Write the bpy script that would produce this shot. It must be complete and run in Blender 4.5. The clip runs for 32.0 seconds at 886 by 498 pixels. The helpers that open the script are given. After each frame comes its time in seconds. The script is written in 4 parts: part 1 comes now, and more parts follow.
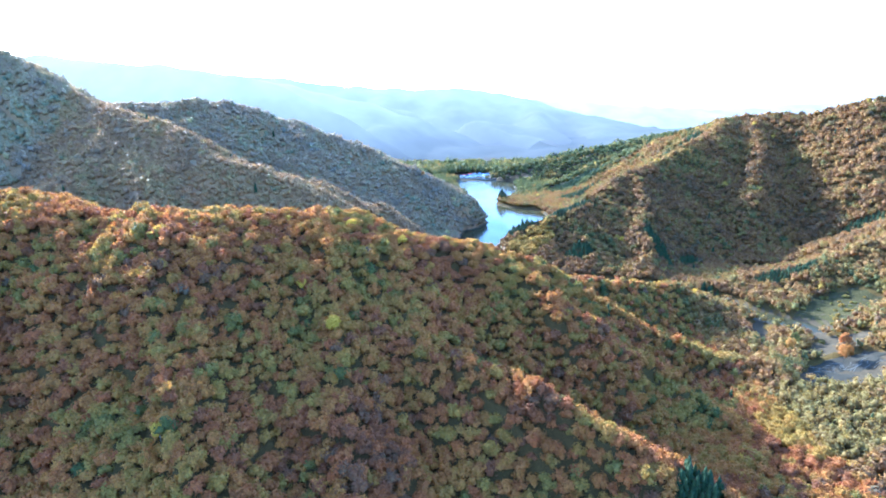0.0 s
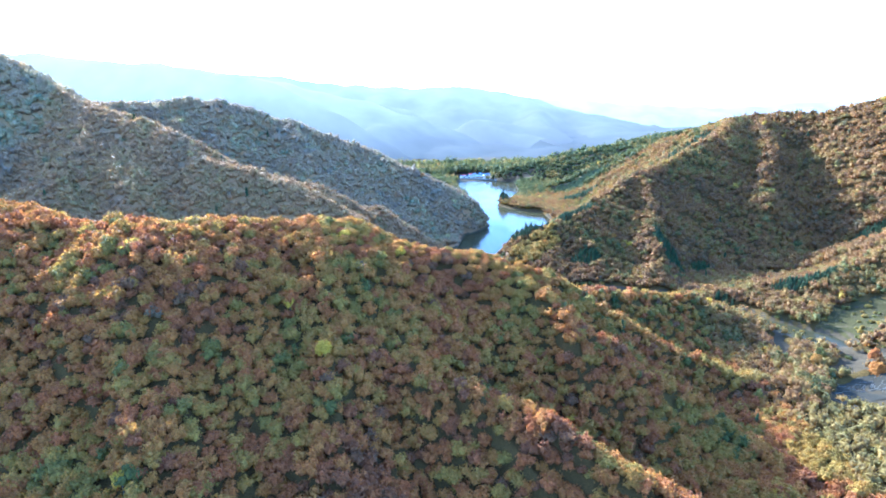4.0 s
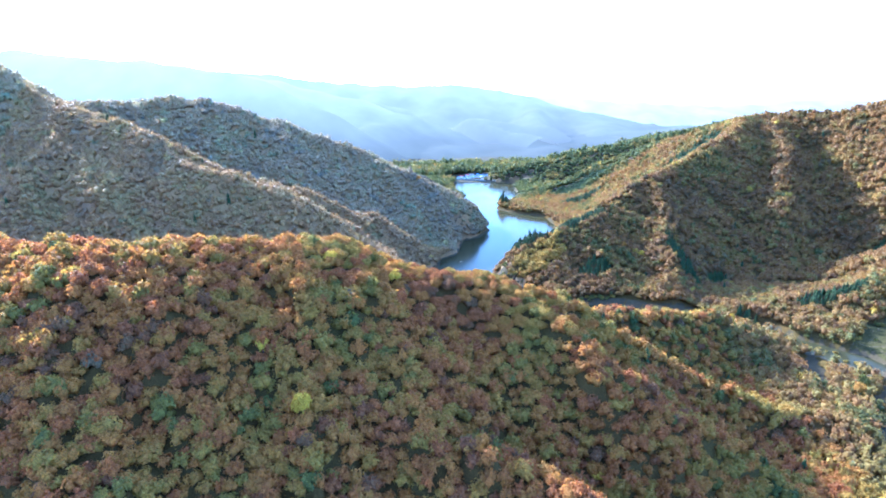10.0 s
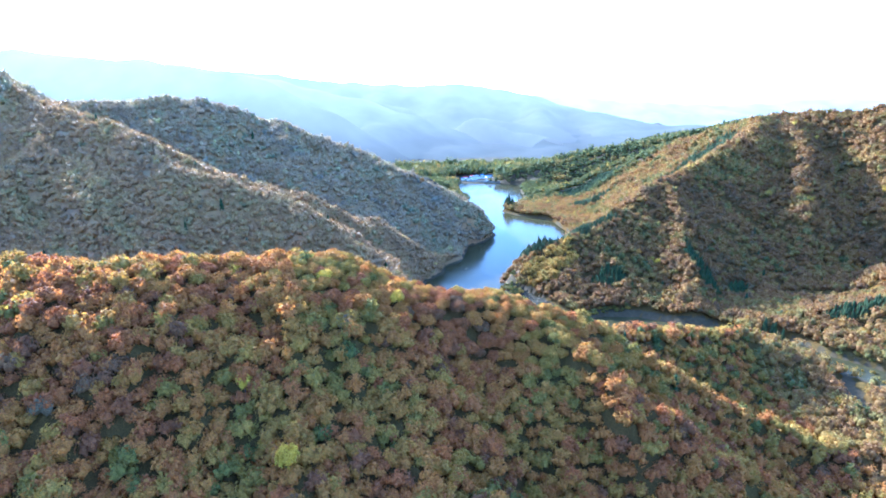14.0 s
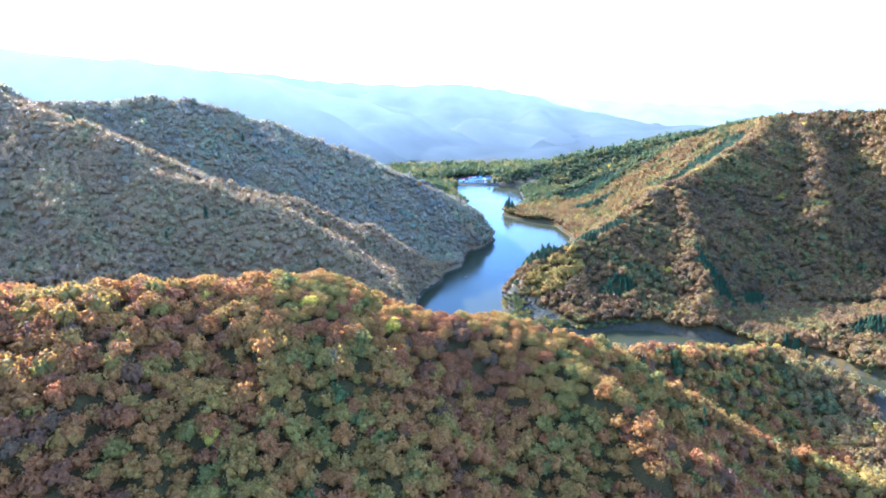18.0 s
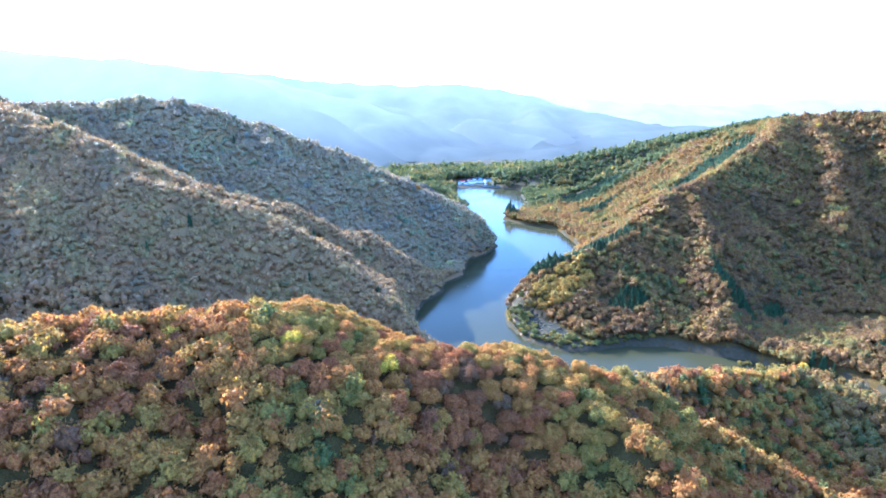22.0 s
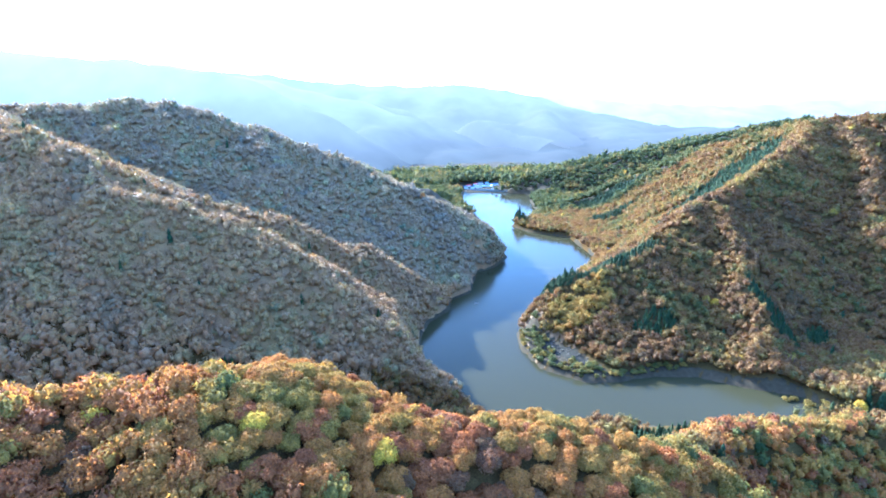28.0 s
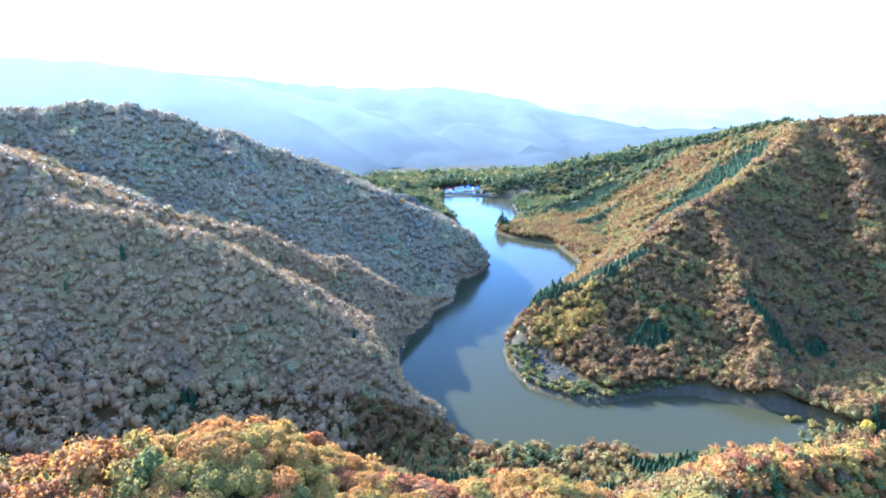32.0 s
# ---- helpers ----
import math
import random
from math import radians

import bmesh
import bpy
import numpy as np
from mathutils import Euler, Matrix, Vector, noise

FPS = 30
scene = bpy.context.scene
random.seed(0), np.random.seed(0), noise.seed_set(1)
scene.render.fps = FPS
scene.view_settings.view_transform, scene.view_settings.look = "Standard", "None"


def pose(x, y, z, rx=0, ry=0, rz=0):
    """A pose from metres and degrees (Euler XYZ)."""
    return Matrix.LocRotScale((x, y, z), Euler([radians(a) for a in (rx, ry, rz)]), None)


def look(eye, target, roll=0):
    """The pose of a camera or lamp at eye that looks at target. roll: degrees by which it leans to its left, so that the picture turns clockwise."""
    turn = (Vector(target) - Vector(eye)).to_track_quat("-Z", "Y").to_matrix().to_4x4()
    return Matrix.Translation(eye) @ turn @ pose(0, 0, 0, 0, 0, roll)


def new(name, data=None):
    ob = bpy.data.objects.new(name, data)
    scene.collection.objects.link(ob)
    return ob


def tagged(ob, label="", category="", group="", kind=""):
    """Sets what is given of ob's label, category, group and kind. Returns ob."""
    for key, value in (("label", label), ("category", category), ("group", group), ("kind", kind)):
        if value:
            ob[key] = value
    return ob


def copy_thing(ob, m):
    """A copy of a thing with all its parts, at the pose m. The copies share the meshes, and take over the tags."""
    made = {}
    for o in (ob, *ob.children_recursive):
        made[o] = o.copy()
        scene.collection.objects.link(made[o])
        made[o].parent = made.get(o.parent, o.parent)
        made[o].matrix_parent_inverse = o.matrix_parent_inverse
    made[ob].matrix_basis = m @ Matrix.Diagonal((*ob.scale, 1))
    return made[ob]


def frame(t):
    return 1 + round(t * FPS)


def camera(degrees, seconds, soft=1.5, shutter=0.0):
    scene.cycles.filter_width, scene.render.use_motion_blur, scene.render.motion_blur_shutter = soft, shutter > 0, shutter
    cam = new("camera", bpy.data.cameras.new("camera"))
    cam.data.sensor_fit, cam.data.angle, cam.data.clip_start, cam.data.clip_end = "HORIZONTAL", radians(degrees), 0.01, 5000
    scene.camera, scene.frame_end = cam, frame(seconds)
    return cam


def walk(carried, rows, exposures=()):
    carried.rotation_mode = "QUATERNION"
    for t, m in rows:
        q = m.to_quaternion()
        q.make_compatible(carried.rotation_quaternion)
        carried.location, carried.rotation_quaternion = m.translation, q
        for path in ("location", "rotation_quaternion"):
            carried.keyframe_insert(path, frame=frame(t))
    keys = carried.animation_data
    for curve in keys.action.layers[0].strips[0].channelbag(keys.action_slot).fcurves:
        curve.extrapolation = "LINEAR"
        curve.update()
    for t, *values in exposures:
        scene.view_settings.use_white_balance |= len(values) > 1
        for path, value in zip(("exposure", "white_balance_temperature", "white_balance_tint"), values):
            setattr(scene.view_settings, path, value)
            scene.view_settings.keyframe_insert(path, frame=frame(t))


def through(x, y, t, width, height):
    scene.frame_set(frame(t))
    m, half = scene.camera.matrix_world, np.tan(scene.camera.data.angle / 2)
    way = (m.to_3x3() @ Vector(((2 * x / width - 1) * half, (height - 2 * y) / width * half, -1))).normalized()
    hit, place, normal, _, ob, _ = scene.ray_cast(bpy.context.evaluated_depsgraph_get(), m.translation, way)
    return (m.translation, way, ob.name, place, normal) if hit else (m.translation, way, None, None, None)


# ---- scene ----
cam = camera(79.9, 32.0, soft=1.8)
PATH = [
    (0, 0.0, 0.0, 220.0, 0.00, -15.28, -1.30),
    (0.5, -0.2, 3.9, 220.2, 0.01, -15.30, -1.30),
    (1, -0.4, 7.9, 220.3, -0.01, -15.33, -1.31),
    (1.5, -0.5, 11.9, 220.5, -0.01, -15.35, -1.31),
    (2, -0.7, 15.9, 220.6, -0.03, -15.37, -1.31),
    (2.5, -0.9, 19.9, 220.8, -0.05, -15.39, -1.32),
    (3, -1.1, 23.9, 220.9, -0.07, -15.41, -1.32),
    (3.5, -1.3, 27.9, 221.0, -0.07, -15.43, -1.33),
    (5.5, -2.2, 44.1, 221.4, -0.21, -15.50, -1.34),
    (6, -2.4, 48.2, 221.5, -0.24, -15.52, -1.35),
    (6.5, -2.6, 52.3, 221.6, -0.29, -15.53, -1.35),
    (7, -2.8, 56.4, 221.7, -0.30, -15.55, -1.36),
    (7.5, -3.1, 60.5, 221.8, -0.40, -15.56, -1.36),
    (8, -3.3, 64.6, 221.9, -0.47, -15.58, -1.37),
    (8.5, -3.5, 68.8, 221.9, -0.55, -15.59, -1.37),
    (9, -3.8, 73.0, 222.0, -0.62, -15.60, -1.37),
    (9.5, -4.0, 77.1, 222.1, -0.64, -15.61, -1.38),
    (10, -4.3, 81.3, 222.2, -0.58, -15.63, -1.38),
    (10.5, -4.5, 85.5, 222.2, -0.55, -15.64, -1.39),
    (11, -4.8, 89.7, 222.3, -0.52, -15.65, -1.39),
    (11.5, -5.1, 94.0, 222.4, -0.50, -15.65, -1.40),
    (12, -5.3, 98.2, 222.4, -0.40, -15.66, -1.40),
    (12.5, -5.6, 102.5, 222.5, -0.36, -15.67, -1.40),
    (13, -5.8, 106.7, 222.6, -0.28, -15.68, -1.41),
    (13.5, -6.1, 111.0, 222.6, -0.26, -15.68, -1.41),
    (14, -6.4, 115.3, 222.7, -0.27, -15.69, -1.42),
    (14.5, -6.6, 119.5, 222.8, -0.32, -15.70, -1.42),
    (16.5, -7.7, 136.8, 223.1, -0.41, -15.71, -1.44),
    (17, -7.9, 141.1, 223.1, -0.45, -15.71, -1.44),
    (17.5, -8.2, 145.4, 223.2, -0.55, -15.71, -1.45),
    (18, -8.4, 149.7, 223.3, -0.64, -15.71, -1.45),
    (18.5, -8.7, 154.1, 223.4, -0.67, -15.71, -1.45),
    (19, -8.9, 158.4, 223.4, -0.70, -15.71, -1.46),
    (19.5, -9.2, 162.8, 223.5, -0.83, -15.71, -1.46),
    (20, -9.4, 167.1, 223.6, -0.88, -15.71, -1.47),
    (20.5, -9.6, 171.4, 223.7, -0.84, -15.71, -1.47),
    (21, -9.8, 175.8, 223.8, -0.82, -15.70, -1.48),
    (21.5, -10.0, 180.1, 223.9, -0.82, -15.70, -1.48),
    (22, -10.2, 184.4, 223.9, -0.83, -15.69, -1.48),
    (22.5, -10.4, 188.7, 224.0, -0.80, -15.69, -1.49),
    (23, -10.6, 193.1, 224.1, -0.69, -15.68, -1.49),
    (23.5, -10.8, 197.4, 224.2, -0.55, -15.68, -1.50),
    (24, -10.9, 201.7, 224.3, -0.43, -15.67, -1.50),
    (24.5, -11.1, 205.9, 224.4, -0.37, -15.66, -1.50),
    (25, -11.2, 210.2, 224.5, -0.34, -15.65, -1.51),
    (25.5, -11.3, 214.5, 224.6, -0.34, -15.64, -1.51),
    (27.5, -11.5, 231.4, 225.0, -0.33, -15.60, -1.53),
    (28, -11.6, 235.6, 225.1, -0.34, -15.59, -1.53),
    (28.5, -11.6, 239.7, 225.2, -0.35, -15.57, -1.54),
    (29, -11.5, 243.8, 225.2, -0.35, -15.56, -1.54),
    (29.5, -11.5, 248.0, 225.3, -0.34, -15.54, -1.55),
    (30, -11.4, 252.0, 225.4, -0.31, -15.53, -1.55),
    (30.5, -11.3, 256.1, 225.5, -0.32, -15.51, -1.56),
    (31, -11.2, 260.1, 225.6, -0.46, -15.50, -1.56),
    (31.5, -11.0, 264.1, 225.7, -1.39, -15.48, -1.56),
    (32, -10.8, 268.0, 225.8, -2.47, -15.46, -1.57),
]


def heading(yaw, pitch):
    a, b = radians(yaw), radians(pitch)
    return Vector((-math.sin(a) * math.cos(b), math.cos(a) * math.cos(b), math.sin(b)))


walk(cam, [(t, look((x, y, z), Vector((x, y, z)) + heading(yaw, pitch), roll)) for t, x, y, z, yaw, pitch, roll in PATH],
     exposures=[(0.0, 3.2, 3780, 7), (32.0, 3.2, 3780, 7)])

# ---- sky, sun, exposure ----
SUN_TURN, SUN_HEIGHT = radians(-40), radians(25)
world = bpy.data.worlds.new("daylight")
scene.world = world
world.use_nodes = True
wn, wl = world.node_tree.nodes, world.node_tree.links
sky = wn.new("ShaderNodeTexSky")
sky.sky_type, sky.sun_disc = "NISHITA", False
sky.sun_elevation, sky.sun_rotation = SUN_HEIGHT, SUN_TURN
sky.altitude, sky.air_density, sky.dust_density, sky.ozone_density = 300, 1.0, 2.6, 1.0
veil = wn.new("ShaderNodeMix")  # thin white cloud and haze over the whole sky
veil.data_type, veil.blend_type = "RGBA", "ADD"
veil.inputs[0].default_value, veil.inputs[7].default_value = 1.0, (0.46, 0.55, 0.70, 1)
wl.new(sky.outputs[0], veil.inputs[6])
wl.new(veil.outputs[2], wn["Background"].inputs[0])
wn["Background"].inputs[1].default_value = 0.13
sun = new("sun", bpy.data.lights.new("sun", "SUN"))
sun.data.energy, sun.data.angle, sun.data.color = 4.3, radians(0.6), (1.0, 0.82, 0.56)
to_sun = Vector((math.sin(SUN_TURN) * math.cos(SUN_HEIGHT), math.cos(SUN_TURN) * math.cos(SUN_HEIGHT), math.sin(SUN_HEIGHT)))
sun.matrix_world = look(to_sun * 100, (0, 0, 0))


# ---- materials ----
def material(name, rough=0.8, spec=0.3):
    m = bpy.data.materials.new(name)
    m.use_nodes = True
    b = m.node_tree.nodes["Principled BSDF"]
    b.inputs["Roughness"].default_value, b.inputs["Specular IOR Level"].default_value = rough, spec
    return m, m.node_tree.nodes, m.node_tree.links, b


def ramp(nodes, stops):
    r = nodes.new("ShaderNodeValToRGB")
    while len(r.color_ramp.elements) < len(stops):
        r.color_ramp.elements.new(0.5)
    for e, (at, c) in zip(r.color_ramp.elements, stops):
        e.position, e.color = at, (*c, 1)
    return r


def noise_node(nodes, links, scale, detail=3.0, coords="Object"):
    c, n = nodes.new("ShaderNodeTexCoord"), nodes.new("ShaderNodeTexNoise")
    n.inputs["Scale"].default_value, n.inputs["Detail"].default_value = scale, detail
    links.new(c.outputs[coords], n.inputs["Vector"])
    return n


def mix(nodes, links, kind, factor, a, b):
    """A colour mix; each of factor, a and b is a value or a socket."""
    m = nodes.new("ShaderNodeMix")
    m.data_type, m.blend_type = "RGBA", kind
    for socket, v in ((m.inputs[0], factor), (m.inputs[6], a), (m.inputs[7], b)):
        if isinstance(v, bpy.types.NodeSocket):
            links.new(v, socket)
        else:
            socket.default_value = v if isinstance(v, (int, float)) else (*v, 1)
    return m.outputs[2]


def bump(nodes, links, source, strength, distance, b):
    n = nodes.new("ShaderNodeBump")
    n.inputs["Strength"].default_value, n.inputs["Distance"].default_value = strength, distance
    links.new(source, n.inputs["Height"])
    links.new(n.outputs[0], b.inputs["Normal"])


def two_tone(name, a, b, scale, rough=0.85, fine=6.0, relief=0.3, spec=0.25, metal=0.0):
    """A worn surface of two colours, with a fine grain over large stains."""
    m, nodes, links, bsdf = material(name, rough, spec)
    large, small = noise_node(nodes, links, scale), noise_node(nodes, links, scale * fine)
    c = mix(nodes, links, "MIX", large.outputs[0], a, b)
    g = ramp(nodes, [(0.3, (0.72, 0.72, 0.72)), (0.7, (1.15, 1.15, 1.15))])
    links.new(small.outputs[0], g.inputs[0])
    links.new(mix(nodes, links, "MULTIPLY", 1.0, c, g.outputs[0]), bsdf.inputs["Base Color"])
    bsdf.inputs["Metallic"].default_value = metal
    if relief:
        bump(nodes, links, small.outputs[0], relief, 0.4 / scale / fine, bsdf)
    return m


def leaf_material(name, stops, sheen, tint, through=0.5, gloss=0.06):
    """Leaves: the colour of each tree comes from its own tone, with clump to clump and leaf to leaf changes over it."""
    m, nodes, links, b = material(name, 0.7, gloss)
    tone = nodes.new("ShaderNodeAttribute")
    tone.attribute_name = "tone"
    r = ramp(nodes, stops)
    r.color_ramp.interpolation = "LINEAR"
    patch, grain, island = noise_node(nodes, links, 0.35, 2), noise_node(nodes, links, 2.2, 3), nodes.new("ShaderNodeNewGeometry")
    shift = nodes.new("ShaderNodeMath")
    shift.operation, shift.inputs[1].default_value, shift.inputs[2].default_value = "MULTIPLY_ADD", 0.16, -0.08
    links.new(patch.outputs[0], shift.inputs[0])
    add = nodes.new("ShaderNodeMath")
    links.new(tone.outputs["Fac"], add.inputs[0])
    links.new(shift.outputs[0], add.inputs[1])
    links.new(add.outputs[0], r.inputs[0])
    g = ramp(nodes, [(0.32, (0.55, 0.55, 0.57)), (0.70, (1.40, 1.36, 1.25))])
    links.new(grain.outputs[0], g.inputs[0])
    c = mix(nodes, links, "MULTIPLY", 1.0, r.outputs[0], g.outputs[0])
    i = ramp(nodes, [(0.0, (0.86, 0.86, 0.86)), (1.0, (1.14, 1.12, 1.1))])
    links.new(island.outputs["Random Per Island"], i.inputs[0])
    c = mix(nodes, links, "MULTIPLY", 1.0, c, i.outputs[0])
    links.new(c, b.inputs["Base Color"])
    # A weak, cool-tinted sheen stands in for a trace of haze.
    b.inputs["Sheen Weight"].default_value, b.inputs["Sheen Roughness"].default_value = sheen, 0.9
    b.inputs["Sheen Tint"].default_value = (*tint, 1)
    bump(nodes, links, grain.outputs[0], 0.8, 0.35, b)
    t, join = nodes.new("ShaderNodeBsdfTranslucent"), nodes.new("ShaderNodeMixShader")
    links.new(mix(nodes, links, "MULTIPLY", 1.0, c, (1.35, 1.15, 0.7)), t.inputs[0])
    join.inputs[0].default_value = through
    links.new(b.outputs[0], join.inputs[1])
    links.new(t.outputs[0], join.inputs[2])
    links.new(join.outputs[0], nodes["Material Output"].inputs[0])
    return m


AUTUMN = [
    (0.0, (0.063, 0.080, 0.019)), (0.14, (0.134, 0.124, 0.023)), (0.28, (0.287, 0.190, 0.027)), (0.42, (0.325, 0.155, 0.026)), (0.55, (0.291, 0.110, 0.026)),
    (0.66, (0.190, 0.081, 0.028)), (0.76, (0.150, 0.095, 0.040)), (0.86, (0.178, 0.146, 0.084)), (0.93, (0.434, 0.309, 0.026)), (1.0, (0.477, 0.345, 0.026))]
FADED = [
    (0.0, (0.061, 0.074, 0.017)), (0.14, (0.108, 0.102, 0.023)), (0.28, (0.201, 0.144, 0.028)), (0.42, (0.213, 0.119, 0.025)), (0.55, (0.188, 0.096, 0.025)),
    (0.66, (0.143, 0.078, 0.025)), (0.76, (0.131, 0.092, 0.030)), (0.86, (0.163, 0.128, 0.046)), (0.93, (0.350, 0.246, 0.023)), (1.0, (0.384, 0.272, 0.023))]
NEEDLES = [(0.0, (0.029, 0.043, 0.008)), (0.5, (0.041, 0.054, 0.011)), (1.0, (0.054, 0.067, 0.012))]
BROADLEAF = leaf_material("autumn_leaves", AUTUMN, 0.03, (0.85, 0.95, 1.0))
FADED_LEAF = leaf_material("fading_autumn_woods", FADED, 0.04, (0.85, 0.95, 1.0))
# Haze is painted in: paler, greyer autumn colours for the far western hills.
HAZED_LEAF = leaf_material("haze_paled_autumn_woods", [
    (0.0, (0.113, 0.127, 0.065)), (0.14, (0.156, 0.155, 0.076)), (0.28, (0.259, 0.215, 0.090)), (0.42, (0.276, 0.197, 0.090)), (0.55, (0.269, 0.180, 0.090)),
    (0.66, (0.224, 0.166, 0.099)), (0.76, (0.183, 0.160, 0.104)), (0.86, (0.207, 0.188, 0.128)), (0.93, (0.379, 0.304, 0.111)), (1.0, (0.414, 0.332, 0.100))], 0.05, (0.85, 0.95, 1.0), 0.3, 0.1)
# Weaker haze pallor over browner leaves, for the nearer western hill.
WEST_LEAF = leaf_material("lightly_hazed_autumn_woods", [
    (0.0, (0.117, 0.110, 0.039)), (0.14, (0.160, 0.134, 0.047)), (0.28, (0.266, 0.186, 0.055)), (0.42, (0.285, 0.171, 0.055)), (0.55, (0.277, 0.155, 0.055)),
    (0.66, (0.231, 0.144, 0.060)), (0.76, (0.190, 0.138, 0.062)), (0.86, (0.213, 0.163, 0.077)), (0.93, (0.391, 0.265, 0.067)), (1.0, (0.426, 0.288, 0.061))], 0.05, (0.85, 0.95, 1.0), 0.3, 0.1)
# Dark brown undergrowth, made darker so gaps between crowns read as deep shade.
GAP_SHADE = leaf_material("undergrowth_gap_shade", [(0.0, (0.060, 0.048, 0.014)), (0.5, (0.070, 0.044, 0.014)), (1.0, (0.074, 0.040, 0.014))], 0.0, (0.640, 0.760, 0.720), 0.1, 0.0)
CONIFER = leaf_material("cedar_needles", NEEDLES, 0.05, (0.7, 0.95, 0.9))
GROUND = two_tone("leaf_litter", (0.044, 0.031, 0.015), (0.058, 0.042, 0.022), 0.05, 0.95, spec=0.05)
BARK = two_tone("bark", (0.10, 0.08, 0.06), (0.18, 0.15, 0.12), 1.5, 0.95)
GRASS = two_tone("dry_grass", (0.052, 0.041, 0.016), (0.033, 0.029, 0.009), 0.08, 0.95, spec=0.0)
SAND = two_tone("bank_gravel", (0.045, 0.037, 0.026), (0.027, 0.024, 0.016), 0.15, 0.95, spec=0.0)


def water_material():
    m, nodes, links, b = material("lake_water", 0.05, 0.13)
    deep = noise_node(nodes, links, 0.006, 2)
    links.new(mix(nodes, links, "MIX", deep.outputs[0], (0.028, 0.0235, 0.0095), (0.033, 0.028, 0.012)), b.inputs["Base Color"])
    b.inputs["IOR"].default_value = 1.22
    ripple, gust = noise_node(nodes, links, 0.9, 4), noise_node(nodes, links, 0.012, 2)
    r = ramp(nodes, [(0.35, (0.12, 0.12, 0.12)), (0.65, (0.2, 0.2, 0.2))])
    links.new(gust.outputs[0], r.inputs[0])
    links.new(r.outputs[0], b.inputs["Roughness"])
    bump(nodes, links, ripple.outputs[0], 0.1, 0.2, b)
    return m


WATER = water_material()


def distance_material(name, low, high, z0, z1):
    """Far mountains, a plain backdrop: haze-scattered daylight is painted in as emission by height."""
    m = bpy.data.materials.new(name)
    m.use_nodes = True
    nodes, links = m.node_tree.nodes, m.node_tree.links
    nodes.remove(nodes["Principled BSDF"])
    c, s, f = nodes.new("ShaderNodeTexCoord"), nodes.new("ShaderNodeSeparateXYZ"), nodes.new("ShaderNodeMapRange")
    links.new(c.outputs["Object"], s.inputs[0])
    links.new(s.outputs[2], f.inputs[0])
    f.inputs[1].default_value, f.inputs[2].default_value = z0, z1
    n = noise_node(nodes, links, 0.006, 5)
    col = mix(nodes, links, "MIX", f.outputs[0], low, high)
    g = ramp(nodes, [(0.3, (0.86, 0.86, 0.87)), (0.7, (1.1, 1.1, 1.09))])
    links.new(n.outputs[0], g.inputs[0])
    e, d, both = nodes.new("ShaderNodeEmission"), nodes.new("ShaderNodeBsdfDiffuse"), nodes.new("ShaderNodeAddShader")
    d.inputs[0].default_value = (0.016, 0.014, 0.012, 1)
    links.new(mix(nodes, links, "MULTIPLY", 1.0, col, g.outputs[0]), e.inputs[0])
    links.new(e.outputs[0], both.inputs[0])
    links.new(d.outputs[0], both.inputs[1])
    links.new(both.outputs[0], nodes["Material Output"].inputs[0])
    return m

